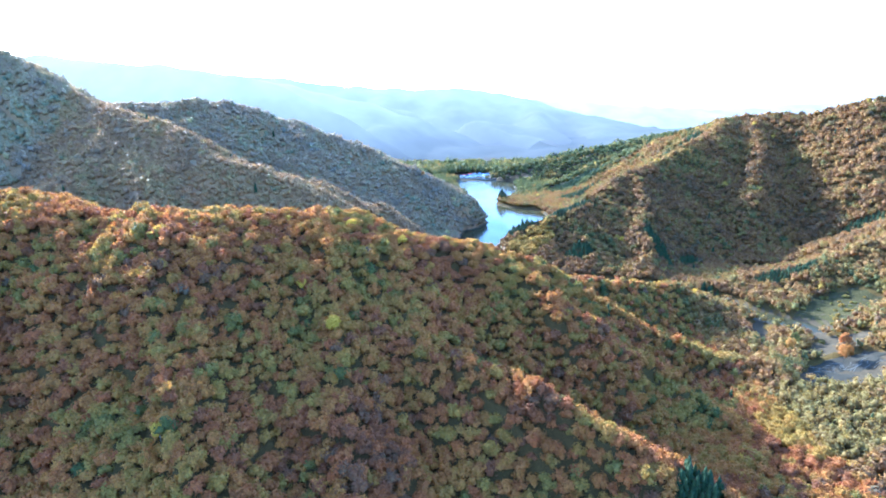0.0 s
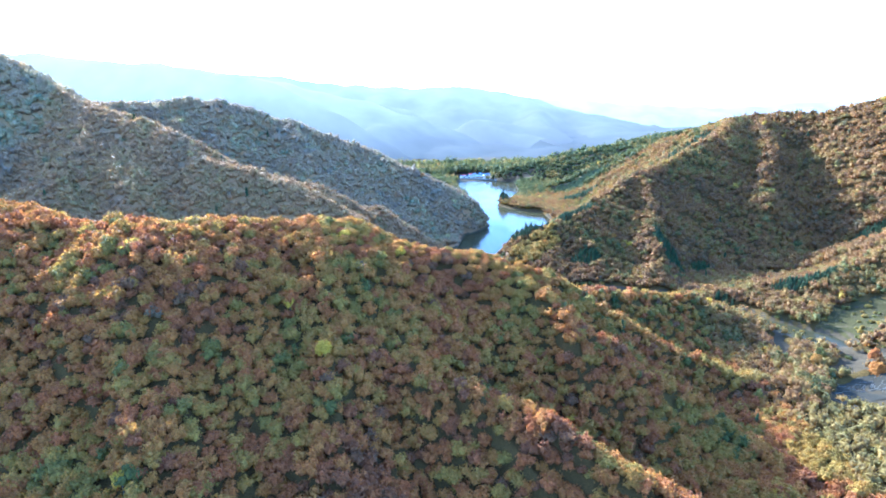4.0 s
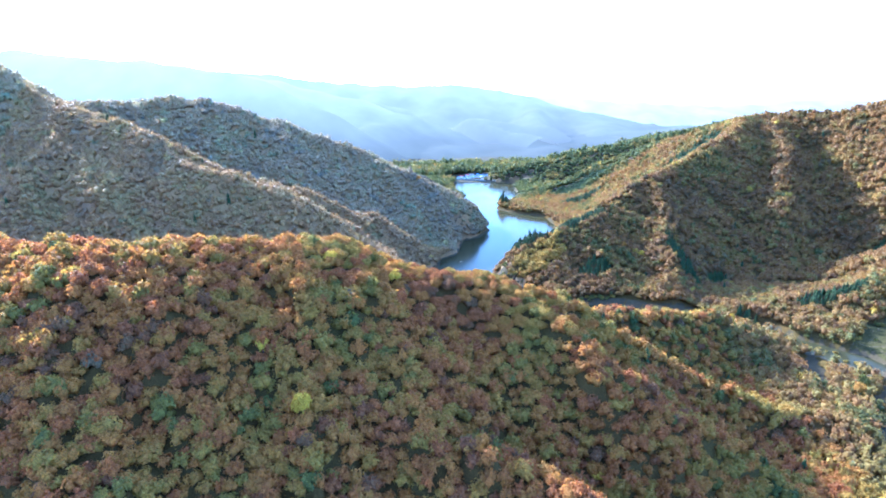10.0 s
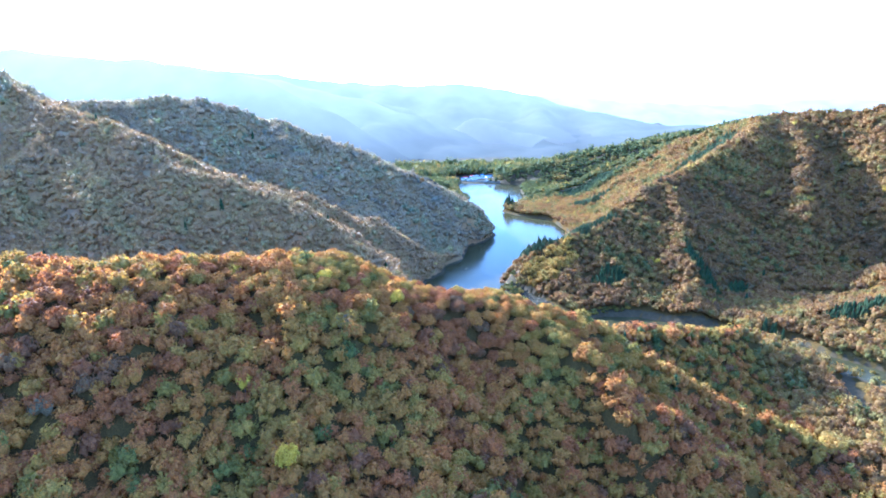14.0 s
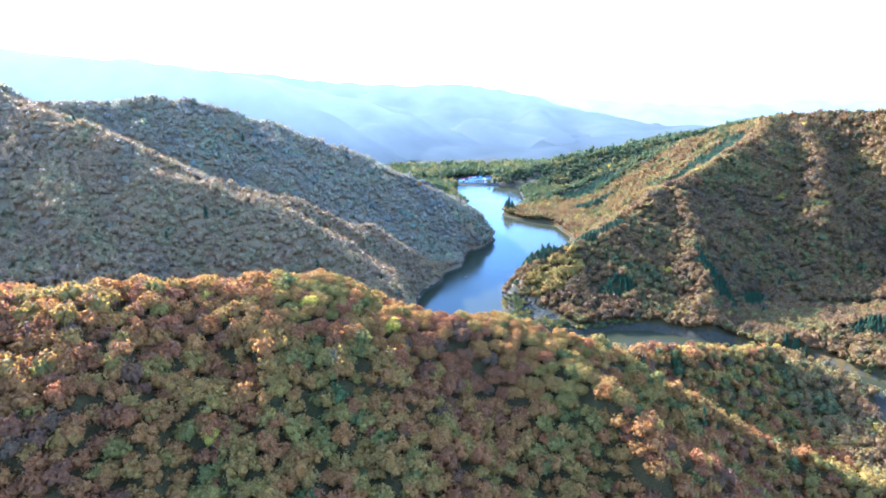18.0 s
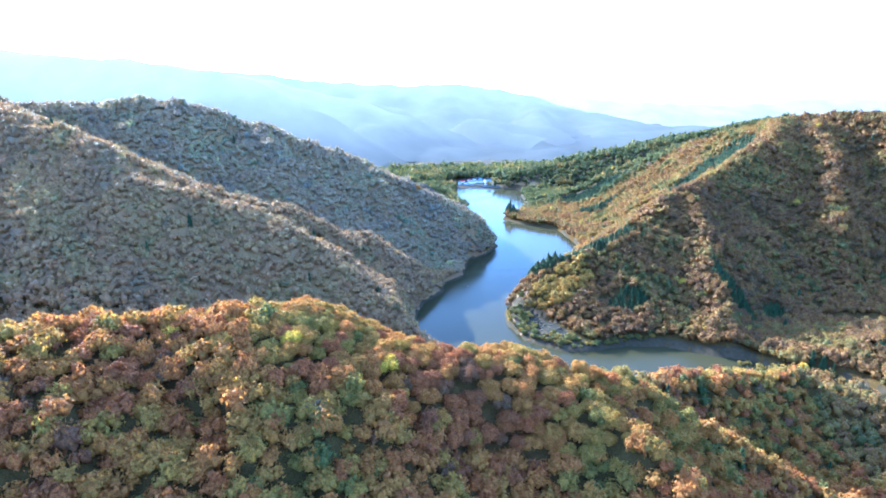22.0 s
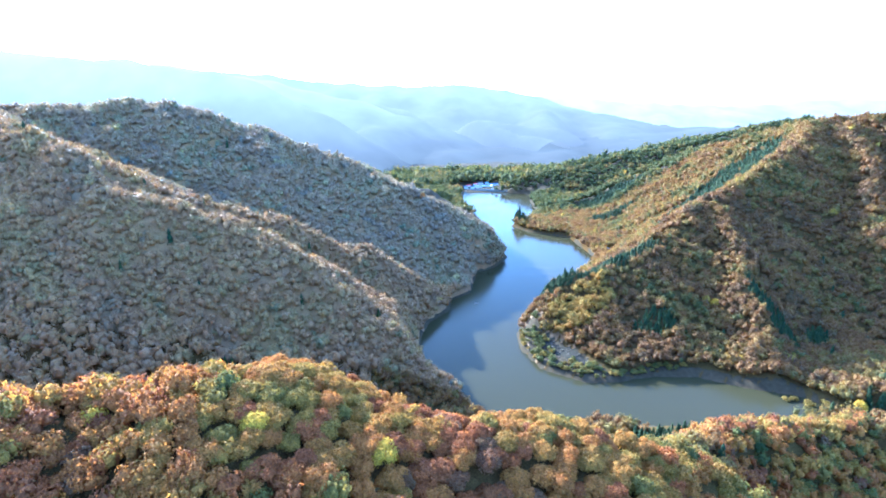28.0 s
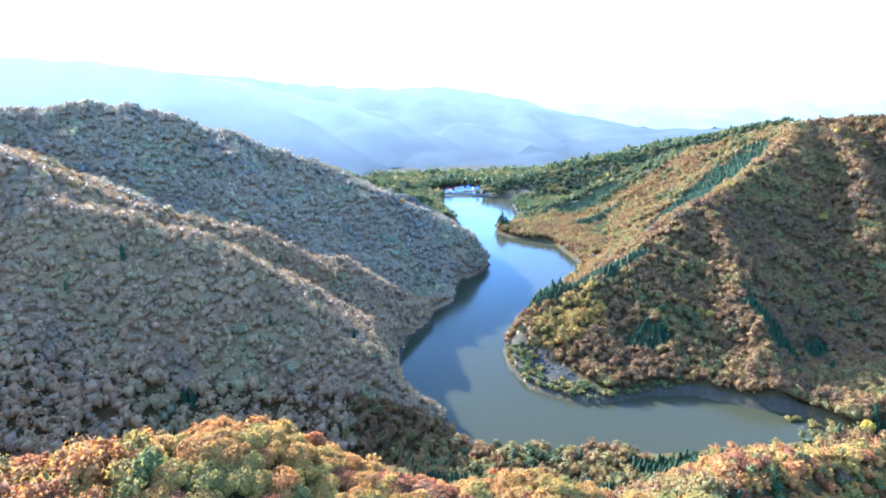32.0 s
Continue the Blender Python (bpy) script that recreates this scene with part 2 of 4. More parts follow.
# ---- the lie of the land: ridges as lines of (x, y, height), each with a slope on its left and on its right ----
CANOPY = 9.0
RIDGES = [
    # the wooded ridge that the camera flies over
    ((-700, 300, 300), (-420, 335, 212), (-320, 345, 180), (-240, 350, 163), (-164, 338, 157), (-110, 370, 151), (-88, 378, 150), (-70, 384, 145),
     (-40, 388, 129), 1.6, 0.78, 32),
    ((-60, 386, 132), (-40, 388, 131), (20, 390, 122), (52, 400, 107), 1.4, 0.78, 12),
    ((52, 400, 107), (78, 400, 92), (125, 400, 67), (173, 396, 40), (215, 386, 26), (250, 374, 18), (284, 358, 11), 1.0, 1.1, 2),
    ((30, 380, 116), (48, 362, 109), (72, 342, 100), (100, 338, 82), (132, 334, 56), (170, 326, 27), (207, 312, 6), 1.1, 1.0, 2),
    ((-30, 372, 124), (-26, 316, 104), (-5, 285, 92), (17, 266, 85), (34, 258, 79), (62, 243, 72), (81, 229, 66), (101, 214, 58), (140, 190, 38), (180, 165, 15), 1.05, 0.95, 2),
    ((-70, 384, 143), (-72, 330, 119), (-62, 275, 99), (-46, 220, 72), (-30, 165, 42), 0.85, 0.85, 3),
    ((-150, 345, 152), (-140, 287, 132), (-126, 240, 106), (-105, 190, 76), (-80, 130, 40), 0.85, 0.85, 4),
    ((-280, 345, 166), (-270, 270, 128), (-250, 190, 86), 0.85, 0.85, 7),
    ((70, 405, 98), (100, 445, 74), (149, 478, 58), (191, 490, 50), (236, 502, 42), (275, 508, 22), (304, 510, 10), 0.85, 0.9, 3),
    # left of the lake, the nearer hill with its two spurs
    ((-900, 960, 390), (-800, 930, 352), (-697, 895, 320), (-632, 875, 290), (-540, 835, 240), (-440, 775, 220), (-345, 715, 196),
     (-299, 684, 168), (-240, 680, 147), (-197, 678, 132), (-160, 672, 119), (-130, 664, 104), (-98, 642, 86), (-72, 620, 68), (-42, 614, 38),
     (-5, 606, 6), 0.8, 0.85, 6),
    ((-321, 722, 185), (-290, 758, 151), (-192, 775, 117), (-90, 780, 77), (-38, 778, 36), (-8, 790, 8), 0.75, 0.8, 5),
    ((-440, 775, 216), (-460, 700, 165), (-440, 600, 105), 0.6, 0.6, 8),
    # left of the lake, the farther hill
    ((-900, 1100, 250), (-700, 1075, 234), (-581, 1050, 233), (-467, 1050, 239), (-392, 1050, 232), (-300, 1043, 202), (-192, 1020, 166),
     (-140, 1010, 145), (-86, 992, 120), (-20, 983, 91), (40, 966, 50), (76, 964, 14), 0.6, 0.75, 6),
    ((-300, 1043, 196), (-255, 985, 168), (-190, 930, 118), (-120, 890, 68), (-40, 860, 22), 0.6, 0.65, 6),
    ((-140, 1010, 138), (-90, 950, 88), (-34, 920, 42), (10, 905, 10), 0.65, 0.65, 6),
    ((-700, 1400, 260), (-400, 1390, 170), (-150, 1385, 85), (-20, 1400, 35), (40, 1395, 8), 0.5, 0.5, 8),
    ((-192, 1020, 150), (-60, 1150, 95), (20, 1230, 40), (48, 1270, 8), 0.55, 0.6, 8),
    # right of the lake, the peninsula and the hill that it climbs to
    ((76, 712, 10), (92, 742, 42), (115, 742, 52), (148, 737, 61), (194, 752, 78), (250, 795, 95), (310, 838, 112), 0.8, 0.62, 5),
    ((310, 838, 112), (380, 890, 131), (450, 940, 151),
     (512, 990, 169), (545, 1040, 178), (610, 1050, 189), (677, 1000, 190), (735, 930, 212), (850, 880, 250), (1000, 850, 290), 0.8, 0.8, 5),
    ((310, 838, 108), (288, 740, 76), (271, 692, 56), (263, 650, 36), (254, 604, 11), 0.8, 0.8, 5),
    ((590, 1020, 180), (550, 930, 138), (509, 862, 111), (476, 800, 78), (446, 745, 40), (425, 705, 13), 0.85, 0.8, 5),
    ((735, 930, 208), (690, 830, 148), (640, 760, 92), (600, 710, 48), 0.8, 0.8, 7),
    ((545, 1040, 176), (565, 1120, 168), (528, 1200, 142), (445, 1212, 90), (370, 1200, 50), (290, 1178, 20), (225, 1150, 5), 0.65, 0.7, 6),
    ((420, 918, 138), (375, 985, 85), (330, 1005, 50), (275, 1000, 15), 0.75, 0.75, 5),
    ((565, 1120, 166), (500, 1290, 120), (400, 1340, 70), (300, 1340, 28), (215, 1330, 6), 0.55, 0.6, 8),
    ((172, 1552, 30), (262, 1552, 48), (345, 1550, 62), (470, 1550, 91), (580, 1550, 107), (703, 1550, 132), (798, 1550, 150), (936, 1550, 169), (1140, 1550, 190), 0.3, 0.5, 10),
    # right-hand side of the inlet
    ((318, 578, 12), (369, 590, 19), (420, 592, 31), (471, 592, 44), (512, 592, 60), (580, 600, 92), (700, 600, 150), 0.6, 0.55, 5),
    ((330, 400, 6), (400, 380, 30), (480, 370, 70), (600, 360, 130), 0.4, 0.4, 10),
]
# levelled ground: the shore road round the bay, and the islet
TRACKS = [
    ([(150, 1178), (172, 1150), (216, 1112), (234, 1070), (238, 1020), (240, 985)], 4.0, 9.0),
    ([(134, 1186), (140, 1194)], 6.0, 12.0),
]
# water's edge, anticlockwise seen from above
LAKE = [
    (55, 1600), (40, 1480), (46, 1364), (60, 1321), (73, 1154), (87, 986), (63, 938), (37, 918), (23, 840), (-1, 817), (-4, 786), (-26, 753),
    (-34, 718), (-34, 696), (-27, 656), (-16, 619), (6, 607), (2, 592), (18, 574), (70, 562), (140, 560), (215, 560), (268, 566),
    (302, 544), (317, 510), (345, 463), (372, 462), (368, 488), (332, 530), (312, 572), (277, 574), (262, 594), (231, 606), (199, 626),
    (164, 630), (134, 623), (108, 621), (74, 647), (62, 686), (64, 722), (78, 756), (108, 800), (150, 860), (192, 922), (214, 969), (205, 1088),
    (146, 1138), (124, 1180), (126, 1200), (150, 1206), (190, 1300), (199, 1453), (255, 1501), (165, 1545),
]


def wobble(x, y, size, seed=0.0):
    """Cheap smooth noise from -1 to 1 on arrays of places."""
    a, b = x / size + seed * 1.7, y / size - seed * 2.3
    n = np.sin(a * 2.1 + 1.3 * np.sin(b * 1.7 + seed)) * np.cos(b * 2.3 + 1.1 * np.sin(a * 1.9 - seed))
    return 0.65 * n + 0.35 * np.sin(a * 4.7 + b * 3.1 + 1.7 * np.sin(b * 3.7 + a))


def shore_distance(x, y):
    """Metres to the water's edge, negative on the water."""
    best, inside = np.full(x.shape, 1e9), np.zeros(x.shape, bool)
    for (ax, ay), (bx, by) in zip(LAKE, LAKE[1:] + LAKE[:1]):
        ux, uy = bx - ax, by - ay
        s = np.clip(((x - ax) * ux + (y - ay) * uy) / (ux * ux + uy * uy), 0, 1)
        best = np.minimum(best, np.hypot(x - ax - s * ux, y - ay - s * uy))
        inside ^= ((ay > y) != (by > y)) & (x < ux * (y - ay) / (uy if uy else 1e-9) + ax)
    return np.where(inside, -best, best)


def land(x, y):
    """Height of the ground, without trees, on arrays of places."""
    x, y = np.asarray(x, float), np.asarray(y, float)
    total, k = np.zeros(x.shape), 5.0
    wx, wy = x + 7 * wobble(x, y, 60, 1), y + 7 * wobble(x, y, 60, 2)
    for *line, left, right, crest in RIDGES:
        top = np.full(x.shape, -1e3)
        for (ax, ay, az), (bx, by, bz) in zip(line, line[1:]):
            ux, uy = bx - ax, by - ay
            s = np.clip(((wx - ax) * ux + (wy - ay) * uy) / (ux * ux + uy * uy), 0, 1)
            dx, dy = wx - ax - s * ux, wy - ay - s * uy
            d = np.hypot(dx, dy)
            side = 0.5 + 0.5 * np.tanh((ux * dy - uy * dx) / np.hypot(ux, uy) / (d + 8) * 2.5)
            slope = right + (left - right) * side
            top = np.maximum(top, az + s * (bz - az) - slope * (np.sqrt(d * d + crest * crest) - crest))
        total += np.exp(np.clip((top - CANOPY) / k, -20, 90))
    h = k * np.log(total + np.exp(3.0 / k))
    h = h + 1.6 * wobble(x, y, 38, 3) + 0.8 * wobble(x, y, 17, 4)
    gully = np.abs(wobble(x + 0.4 * y, y, 62, 21)) + 0.5 * np.abs(wobble(x, y - 0.3 * x, 29, 22)) - 0.6
    h = h - 9.0 * gully * np.clip((h - 12) / 40, 0, 1) * np.clip((y - 590) / 60, 0, 1)
    fold = np.abs(wobble(1.2 * x + 0.35 * y, 0.45 * y, 44, 23)) + 0.4 * np.abs(wobble(x, y, 24, 24)) - 0.5
    h = h - 9.0 * fold * np.clip((h - 12) / 40, 0, 1) * np.clip((368 - y) / 40, 0, 1)
    edge = shore_distance(x, y)
    bank = 0.3 + 1.0 * edge + 0.03 * edge**2
    h = np.where(edge < 45, np.minimum(h, bank), h)
    h = np.where(edge > 0, np.maximum(h, np.minimum(0.25 + 0.3 * edge, 3.5)), np.maximum(-0.4 + 0.25 * edge, -6.0))
    for line, level, wide in TRACKS:
        for (ax, ay), (bx, by) in zip(line, line[1:]):
            ux, uy = bx - ax, by - ay
            s = np.clip(((x - ax) * ux + (y - ay) * uy) / (ux * ux + uy * uy), 0, 1)
            d = np.hypot(x - ax - s * ux, y - ay - s * uy)
            k = np.clip((wide - d) / (wide * 0.5), 0, 1)
            h = h * (1 - k) + level * k
    return h


# ---- ground, lake and distance ----
def mesh_of(name, verts, faces, mat, smooth=False, tone=None):
    """A mesh from arrays; faces is an array of one row a face."""
    verts, faces = np.asarray(verts, np.float32), np.asarray(faces, np.int32)
    me = bpy.data.meshes.new(name)
    n, k = faces.shape
    me.vertices.add(len(verts))
    me.vertices.foreach_set("co", verts.ravel())
    me.loops.add(n * k)
    me.loops.foreach_set("vertex_index", faces.ravel())
    me.polygons.add(n)
    me.polygons.foreach_set("loop_start", np.arange(0, n * k, k, dtype=np.int32))
    me.polygons.foreach_set("use_smooth", np.full(n, smooth))
    if tone is not None:
        me.attributes.new("tone", "FLOAT", "POINT").data.foreach_set("value", np.asarray(tone, np.float32))
    me.update(calc_edges=True)
    me.materials.append(mat)
    return me


def sheet(name, xs, ys, height, mat, smooth=True):
    gx, gy = np.meshgrid(xs, ys)
    gz = height(gx, gy)
    n, m = len(xs), len(ys)
    i = (np.arange(m - 1)[:, None] * n + np.arange(n - 1)[None]).ravel()
    return mesh_of(name, np.stack([gx, gy, gz], -1).reshape(-1, 3), np.stack([i, i + 1, i + n + 1, i + n], 1), mat, smooth)


def stretched(near0, near1, step, far0, far1):
    """Grid lines that are even between near0 and near1 and widen beyond."""
    mid = list(np.arange(near0, near1 + 0.1, step))
    lo, hi, s = [mid[0]], [mid[-1]], step
    while lo[-1] > far0 or hi[-1] < far1:
        s *= 1.25
        if lo[-1] > far0:
            lo.append(max(lo[-1] - s, far0))
        if hi[-1] < far1:
            hi.append(min(hi[-1] + s, far1))
    return np.array(lo[:0:-1] + mid + hi[1:])


ground = new("ground", sheet("ground", stretched(-620, 740, 5, -3600, 3600), stretched(120, 1260, 5, -900, 4700), land, GROUND))
tagged(ground, "leaf-covered forest floor of steep wooded hills round a lake", "ground", kind="structure")
water = new("water", sheet("water", np.linspace(-120, 420, 28), np.linspace(440, 1660, 62), lambda x, y: 0 * x, WATER))
tagged(water, "still grey-green reservoir water with faint ripples", "lake", kind="structure")


def far_range(name, label, line, depth, mat, seed):
    """One far mountain range: crest given as (x, height) at its distance, falling away in front and behind with gullies."""
    y0, pts = line
    px, pz = np.array(pts, float).T
    def height(x, y):
        crest = np.interp(x, px, pz)
        d = np.abs(y - y0) / depth
        folds = 1 + 0.28 * np.sin(x / 90 + 3 * wobble(x, y, 500, seed)) * np.clip(d * 2.2, 0, 1)
        return crest * np.clip(1 - d * folds, 0, 1) ** 1.15 + 10 * wobble(x, y, 130, seed) * (d < 0.9) - 2
    ob = new(name, sheet(name, np.arange(px[0], px[-1], 24), np.arange(y0 - depth, y0 + depth * 0.3, 24), height, mat))
    return tagged(ob, label, "mountain", kind="structure")

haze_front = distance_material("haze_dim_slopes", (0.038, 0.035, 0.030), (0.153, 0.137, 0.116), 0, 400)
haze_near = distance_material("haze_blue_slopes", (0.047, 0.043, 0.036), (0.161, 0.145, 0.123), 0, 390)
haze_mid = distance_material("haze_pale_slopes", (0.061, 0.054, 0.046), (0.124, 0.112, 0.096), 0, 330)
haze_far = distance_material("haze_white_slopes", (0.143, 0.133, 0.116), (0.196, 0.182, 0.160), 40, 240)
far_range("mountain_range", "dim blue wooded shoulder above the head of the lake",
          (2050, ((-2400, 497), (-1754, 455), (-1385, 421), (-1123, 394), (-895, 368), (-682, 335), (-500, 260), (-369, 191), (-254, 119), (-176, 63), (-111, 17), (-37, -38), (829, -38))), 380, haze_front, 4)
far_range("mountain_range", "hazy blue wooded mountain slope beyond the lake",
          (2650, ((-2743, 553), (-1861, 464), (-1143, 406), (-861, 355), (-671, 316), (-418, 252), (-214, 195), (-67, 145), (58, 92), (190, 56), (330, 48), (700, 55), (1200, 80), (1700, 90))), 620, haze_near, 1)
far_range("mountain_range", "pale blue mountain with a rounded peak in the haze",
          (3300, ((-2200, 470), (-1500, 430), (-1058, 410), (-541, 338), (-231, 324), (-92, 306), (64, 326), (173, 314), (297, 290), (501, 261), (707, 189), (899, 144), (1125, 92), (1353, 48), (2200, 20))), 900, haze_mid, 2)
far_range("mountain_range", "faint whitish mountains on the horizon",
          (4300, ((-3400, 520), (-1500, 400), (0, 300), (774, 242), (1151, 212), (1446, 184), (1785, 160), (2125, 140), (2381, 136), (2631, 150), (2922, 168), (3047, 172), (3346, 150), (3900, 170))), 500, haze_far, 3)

# ---- trees ----
rng = np.random.default_rng(7)


def sphere_parts(level):
    bm = bmesh.new()
    bmesh.ops.create_icosphere(bm, subdivisions=level, radius=1.0)
    v = np.array([p.co[:] for p in bm.verts])
    f = np.array([[p.index for p in q.verts] for q in bm.faces])
    bm.free()
    return v, f


BALL, BALL_FACES = sphere_parts(1)


PUFF = np.array([(1, 0, 0), (-1, 0, 0), (0, 1, 0), (0, -1, 0), (0, 0, 1), (0, 0, -1)], float)
PUFF_FACES = np.array([(0, 2, 4), (2, 1, 4), (1, 3, 4), (3, 0, 4), (2, 0, 5), (1, 2, 5), (3, 1, 5), (0, 3, 5)])


def crown_shape(limbs, puffs, cards, size, seed, fine=True, spray=0.8):
    """A broadleaf crown one metre in radius, its base at z = 0: a dome of a few lumps, each a dense heart set all over with small florets of leaves, and some loose sprays."""
    r = np.random.default_rng(seed)
    turn, tilt = r.uniform(0, 6.28) + 2.4 * np.arange(limbs), np.sqrt((np.arange(limbs) + 0.3) / limbs) * 1.25
    hearts = np.stack([0.5 * np.sin(tilt) * np.cos(turn), 0.5 * np.sin(tilt) * np.sin(turn), 0.36 + 0.36 * np.cos(tilt)], 1) + r.normal(scale=0.05, size=(limbs, 3))
    girth = r.uniform(0.34, 0.50, limbs) * (5 / limbs) ** 0.3
    vs, fs, n = [], [], 0
    for h, g in zip(hearts, girth):
        ball, faces = (BALL, BALL_FACES[BALL[BALL_FACES].mean(1)[:, 2] > -0.5]) if fine else (PUFF @ np.linalg.qr(r.normal(size=(3, 3)))[0], PUFF_FACES)
        vs.append(ball * g * (0.85 if fine else 0.95) * r.uniform(0.85, 1.15, (len(ball), 1)) + h)
        fs.append(faces + n)
        n += len(ball)
    every = puffs + cards
    on = np.arange(every) % limbs
    away = hearts[on] * (1, 1, 1.4) - (0, 0, 0.5)
    way = r.normal(size=(every, 3)) * (1, 1, 0.9) + 0.9 * away / np.linalg.norm(away, axis=1)[:, None] + (0, 0, 0.35)
    way /= np.linalg.norm(way, axis=1)[:, None]
    at = hearts[on] + way * girth[on][:, None] * r.uniform(0.85, 1.08, (every, 1))
    for k in range(puffs):
        spin = np.linalg.qr(r.normal(size=(3, 3)))[0]
        vs.append(PUFF @ spin * size * r.uniform(0.6, 1.3, (6, 1)) * r.uniform(0.7, 1.25) + at[k])
        fs.append(PUFF_FACES + n)
        n += 6
    at, out = at[puffs:] + way[puffs:] * size * r.uniform(0.2, 1.0, (cards, 1)), way[puffs:] + r.normal(scale=0.45, size=(cards, 3))
    out /= np.linalg.norm(out, axis=1)[:, None]
    side = np.cross(out, r.normal(size=out.shape))
    side /= np.linalg.norm(side, axis=1)[:, None]
    up = np.cross(side, out)
    s = size * spray * r.uniform(0.5, 1.2, (cards, 1))
    tri = np.stack([at - side * s * 0.8 - up * s * 0.5, at + side * s * 0.8 - up * s * 0.5, at + up * s], 1).reshape(-1, 3)
    return np.concatenate([*vs, tri]), np.concatenate([*fs, n + np.arange(cards * 3).reshape(-1, 3)])


def cedar_shape(tiers, sides, seed):
    """A narrow conifer one metre tall: drooping, ragged tiers of needles."""
    r = np.random.default_rng(seed)
    vs, fs, n = [], [], 0
    for k in range(tiers):
        low, high = 0.06 + 0.86 * k / tiers, min(1.0, 0.06 + 0.86 * (k + 1.75) / tiers)
        wide = 0.2 * (1 - k / tiers) ** 0.8 + 0.025
        a = np.arange(sides * 2) * math.pi / sides + r.uniform(0, 6)
        rad = wide * np.where(np.arange(sides * 2) % 2, 0.62, 1.0) * r.uniform(0.85, 1.15, sides * 2)
        ring = np.stack([rad * np.cos(a), rad * np.sin(a), low + np.where(np.arange(sides * 2) % 2, 0.03, 0.0) + r.uniform(-0.01, 0.01, sides * 2)], 1)
        vs += [ring, [[0, 0, high]]]
        i = np.arange(sides * 2)
        fs.append(np.stack([n + i, n + (i + 1) % (sides * 2), np.full(sides * 2, n + sides * 2)], 1))
        n += sides * 2 + 1
    return np.concatenate(vs), np.concatenate(fs)


NEAR_CROWNS = [crown_shape(7, 26, 180, 0.115, 10 + i, False, 0.75) for i in range(10)]
SLOPE_CROWNS = [crown_shape(5, 11, 104, 0.15, 90 + i, False, 0.75) for i in range(10)]
FAR_CROWNS = [crown_shape(4, 7, 46, 0.15, 40 + i, False) for i in range(8)]
CEDARS = [cedar_shape(5, 5, 70 + i) for i in range(4)]
FAR_CEDARS = [cedar_shape(3, 4, 80 + i) for i in range(3)]
TINY_CROWNS = [crown_shape(2, 2, 32, 0.20, 60 + i, False) for i in range(10)]


def planted(name, label, category, shapes, places, widths, heights, tones, mat, smooth=True):
    """One mass of trees: every crown is real geometry, joined into one mesh."""
    vs, fs, ts, n = [], [], [], 0
    which = rng.integers(0, len(shapes), len(places))
    for k, (v, f) in enumerate(shapes):
        at = np.nonzero(which == k)[0]
        if not len(at):
            continue
        a = rng.uniform(0, 2 * math.pi, len(at))
        c, s = np.cos(a)[:, None], np.sin(a)[:, None]
        w, h = widths[at][:, None], heights[at][:, None]
        x = (v[None, :, 0] * c - v[None, :, 1] * s) * w + places[at, 0][:, None]
        y = (v[None, :, 0] * s + v[None, :, 1] * c) * w + places[at, 1][:, None]
        z = v[None, :, 2] * h + places[at, 2][:, None]
        vs.append(np.stack([x, y, z], -1).reshape(-1, 3))
        fs.append((f[None] + (n + np.arange(len(at)) * len(v))[:, None, None]).reshape(-1, 3))
        ts.append(np.repeat(tones[at], len(v)))
        n += len(at) * len(v)
    ob = new(name, mesh_of(name, np.concatenate(vs), np.concatenate(fs), mat, smooth, np.concatenate(ts)))
    return tagged(ob, label, category, kind="stuff")


def bare_shore(x, y):
    """How far from the water the trees begin: the peninsula's drawn-down shore lies bare."""
    return np.where((x > 60) & (x < 290) & (y > 595) & (y < 720), np.where(x < 128, 20.0, 8.0), 1.5)


def spots(x0, x1, y0, y1, step):
    """Jittered places for trees on dry ground."""
    gx, gy = np.meshgrid(np.arange(x0, x1, step), np.arange(y0, y1, step * 0.9))
    gx = gx + (np.arange(gx.shape[0]) % 2)[:, None] * step / 2
    x, y = (g.ravel() + rng.uniform(-0.52, 0.52, g.size) * step for g in (gx, gy))
    z, edge = land(x, y), shore_distance(x, y)
    ok = (edge > bare_shore(x, y)) & (z > 0.4) & ~in_any(OPEN, x, y)
    return np.stack([x, y, z], 1)[ok]


def in_any(patches, x, y):
    """Whether places lie in any of some ellipses of (x, y, half length, half width, turn)."""
    hit = np.zeros(x.shape, bool)
    for px, py, a, b, turn in patches:
        c, s = math.cos(radians(turn)), math.sin(radians(turn))
        u, v = (x - px) * c + (y - py) * s, -(x - px) * s + (y - py) * c
        hit |= (u / a) ** 2 + (v / b) ** 2 + 0.25 * wobble(x, y, 14, 5) < 1
    return hit


OPEN = [(100, 1625, 78, 62, 0), (352, 474, 36, 28, 20), (328, 505, 34, 18, 120), (244, 982, 13, 17, 0), (322, 380, 46, 22, 15), (430, 655, 60, 12, -10), (385, 690, 14, 5, 60), (345, 425, 40, 14, 20), (100, 662, 36, 10, -62),
        (300, 465, 30, 8, 60), (412, 512, 58, 30, 30)]
OLIVE = [(205, 480, 75, 34, 10)]
GOLDEN = [(120, 708, 34, 22, 20), (225, 395, 30, 14, 0), (290, 350, 50, 16, 10), (258, 310, 50, 34, 20)]
CEDAR_STANDS = [
    (150, 752, 66, 19, 8), (392, 985, 155, 54, 36), (330, 1300, 85, 26, 5), (300, 1180, 46, 16, 20), (282, 672, 36, 11, 100),
    (181, 676, 19, 11, 0), (322, 664, 22, 10, 40), (30, 516, 70, 15, -6), (165, 527, 58, 14, -8),
    (400, 588, 40, 9, 5), (115, 205, 16, 8, 30), (560, 720, 60, 14, 0), (430, 400, 34, 9, 10), (300, 1600, 150, 40, 0), (560, 1600, 150, 40, 10)]


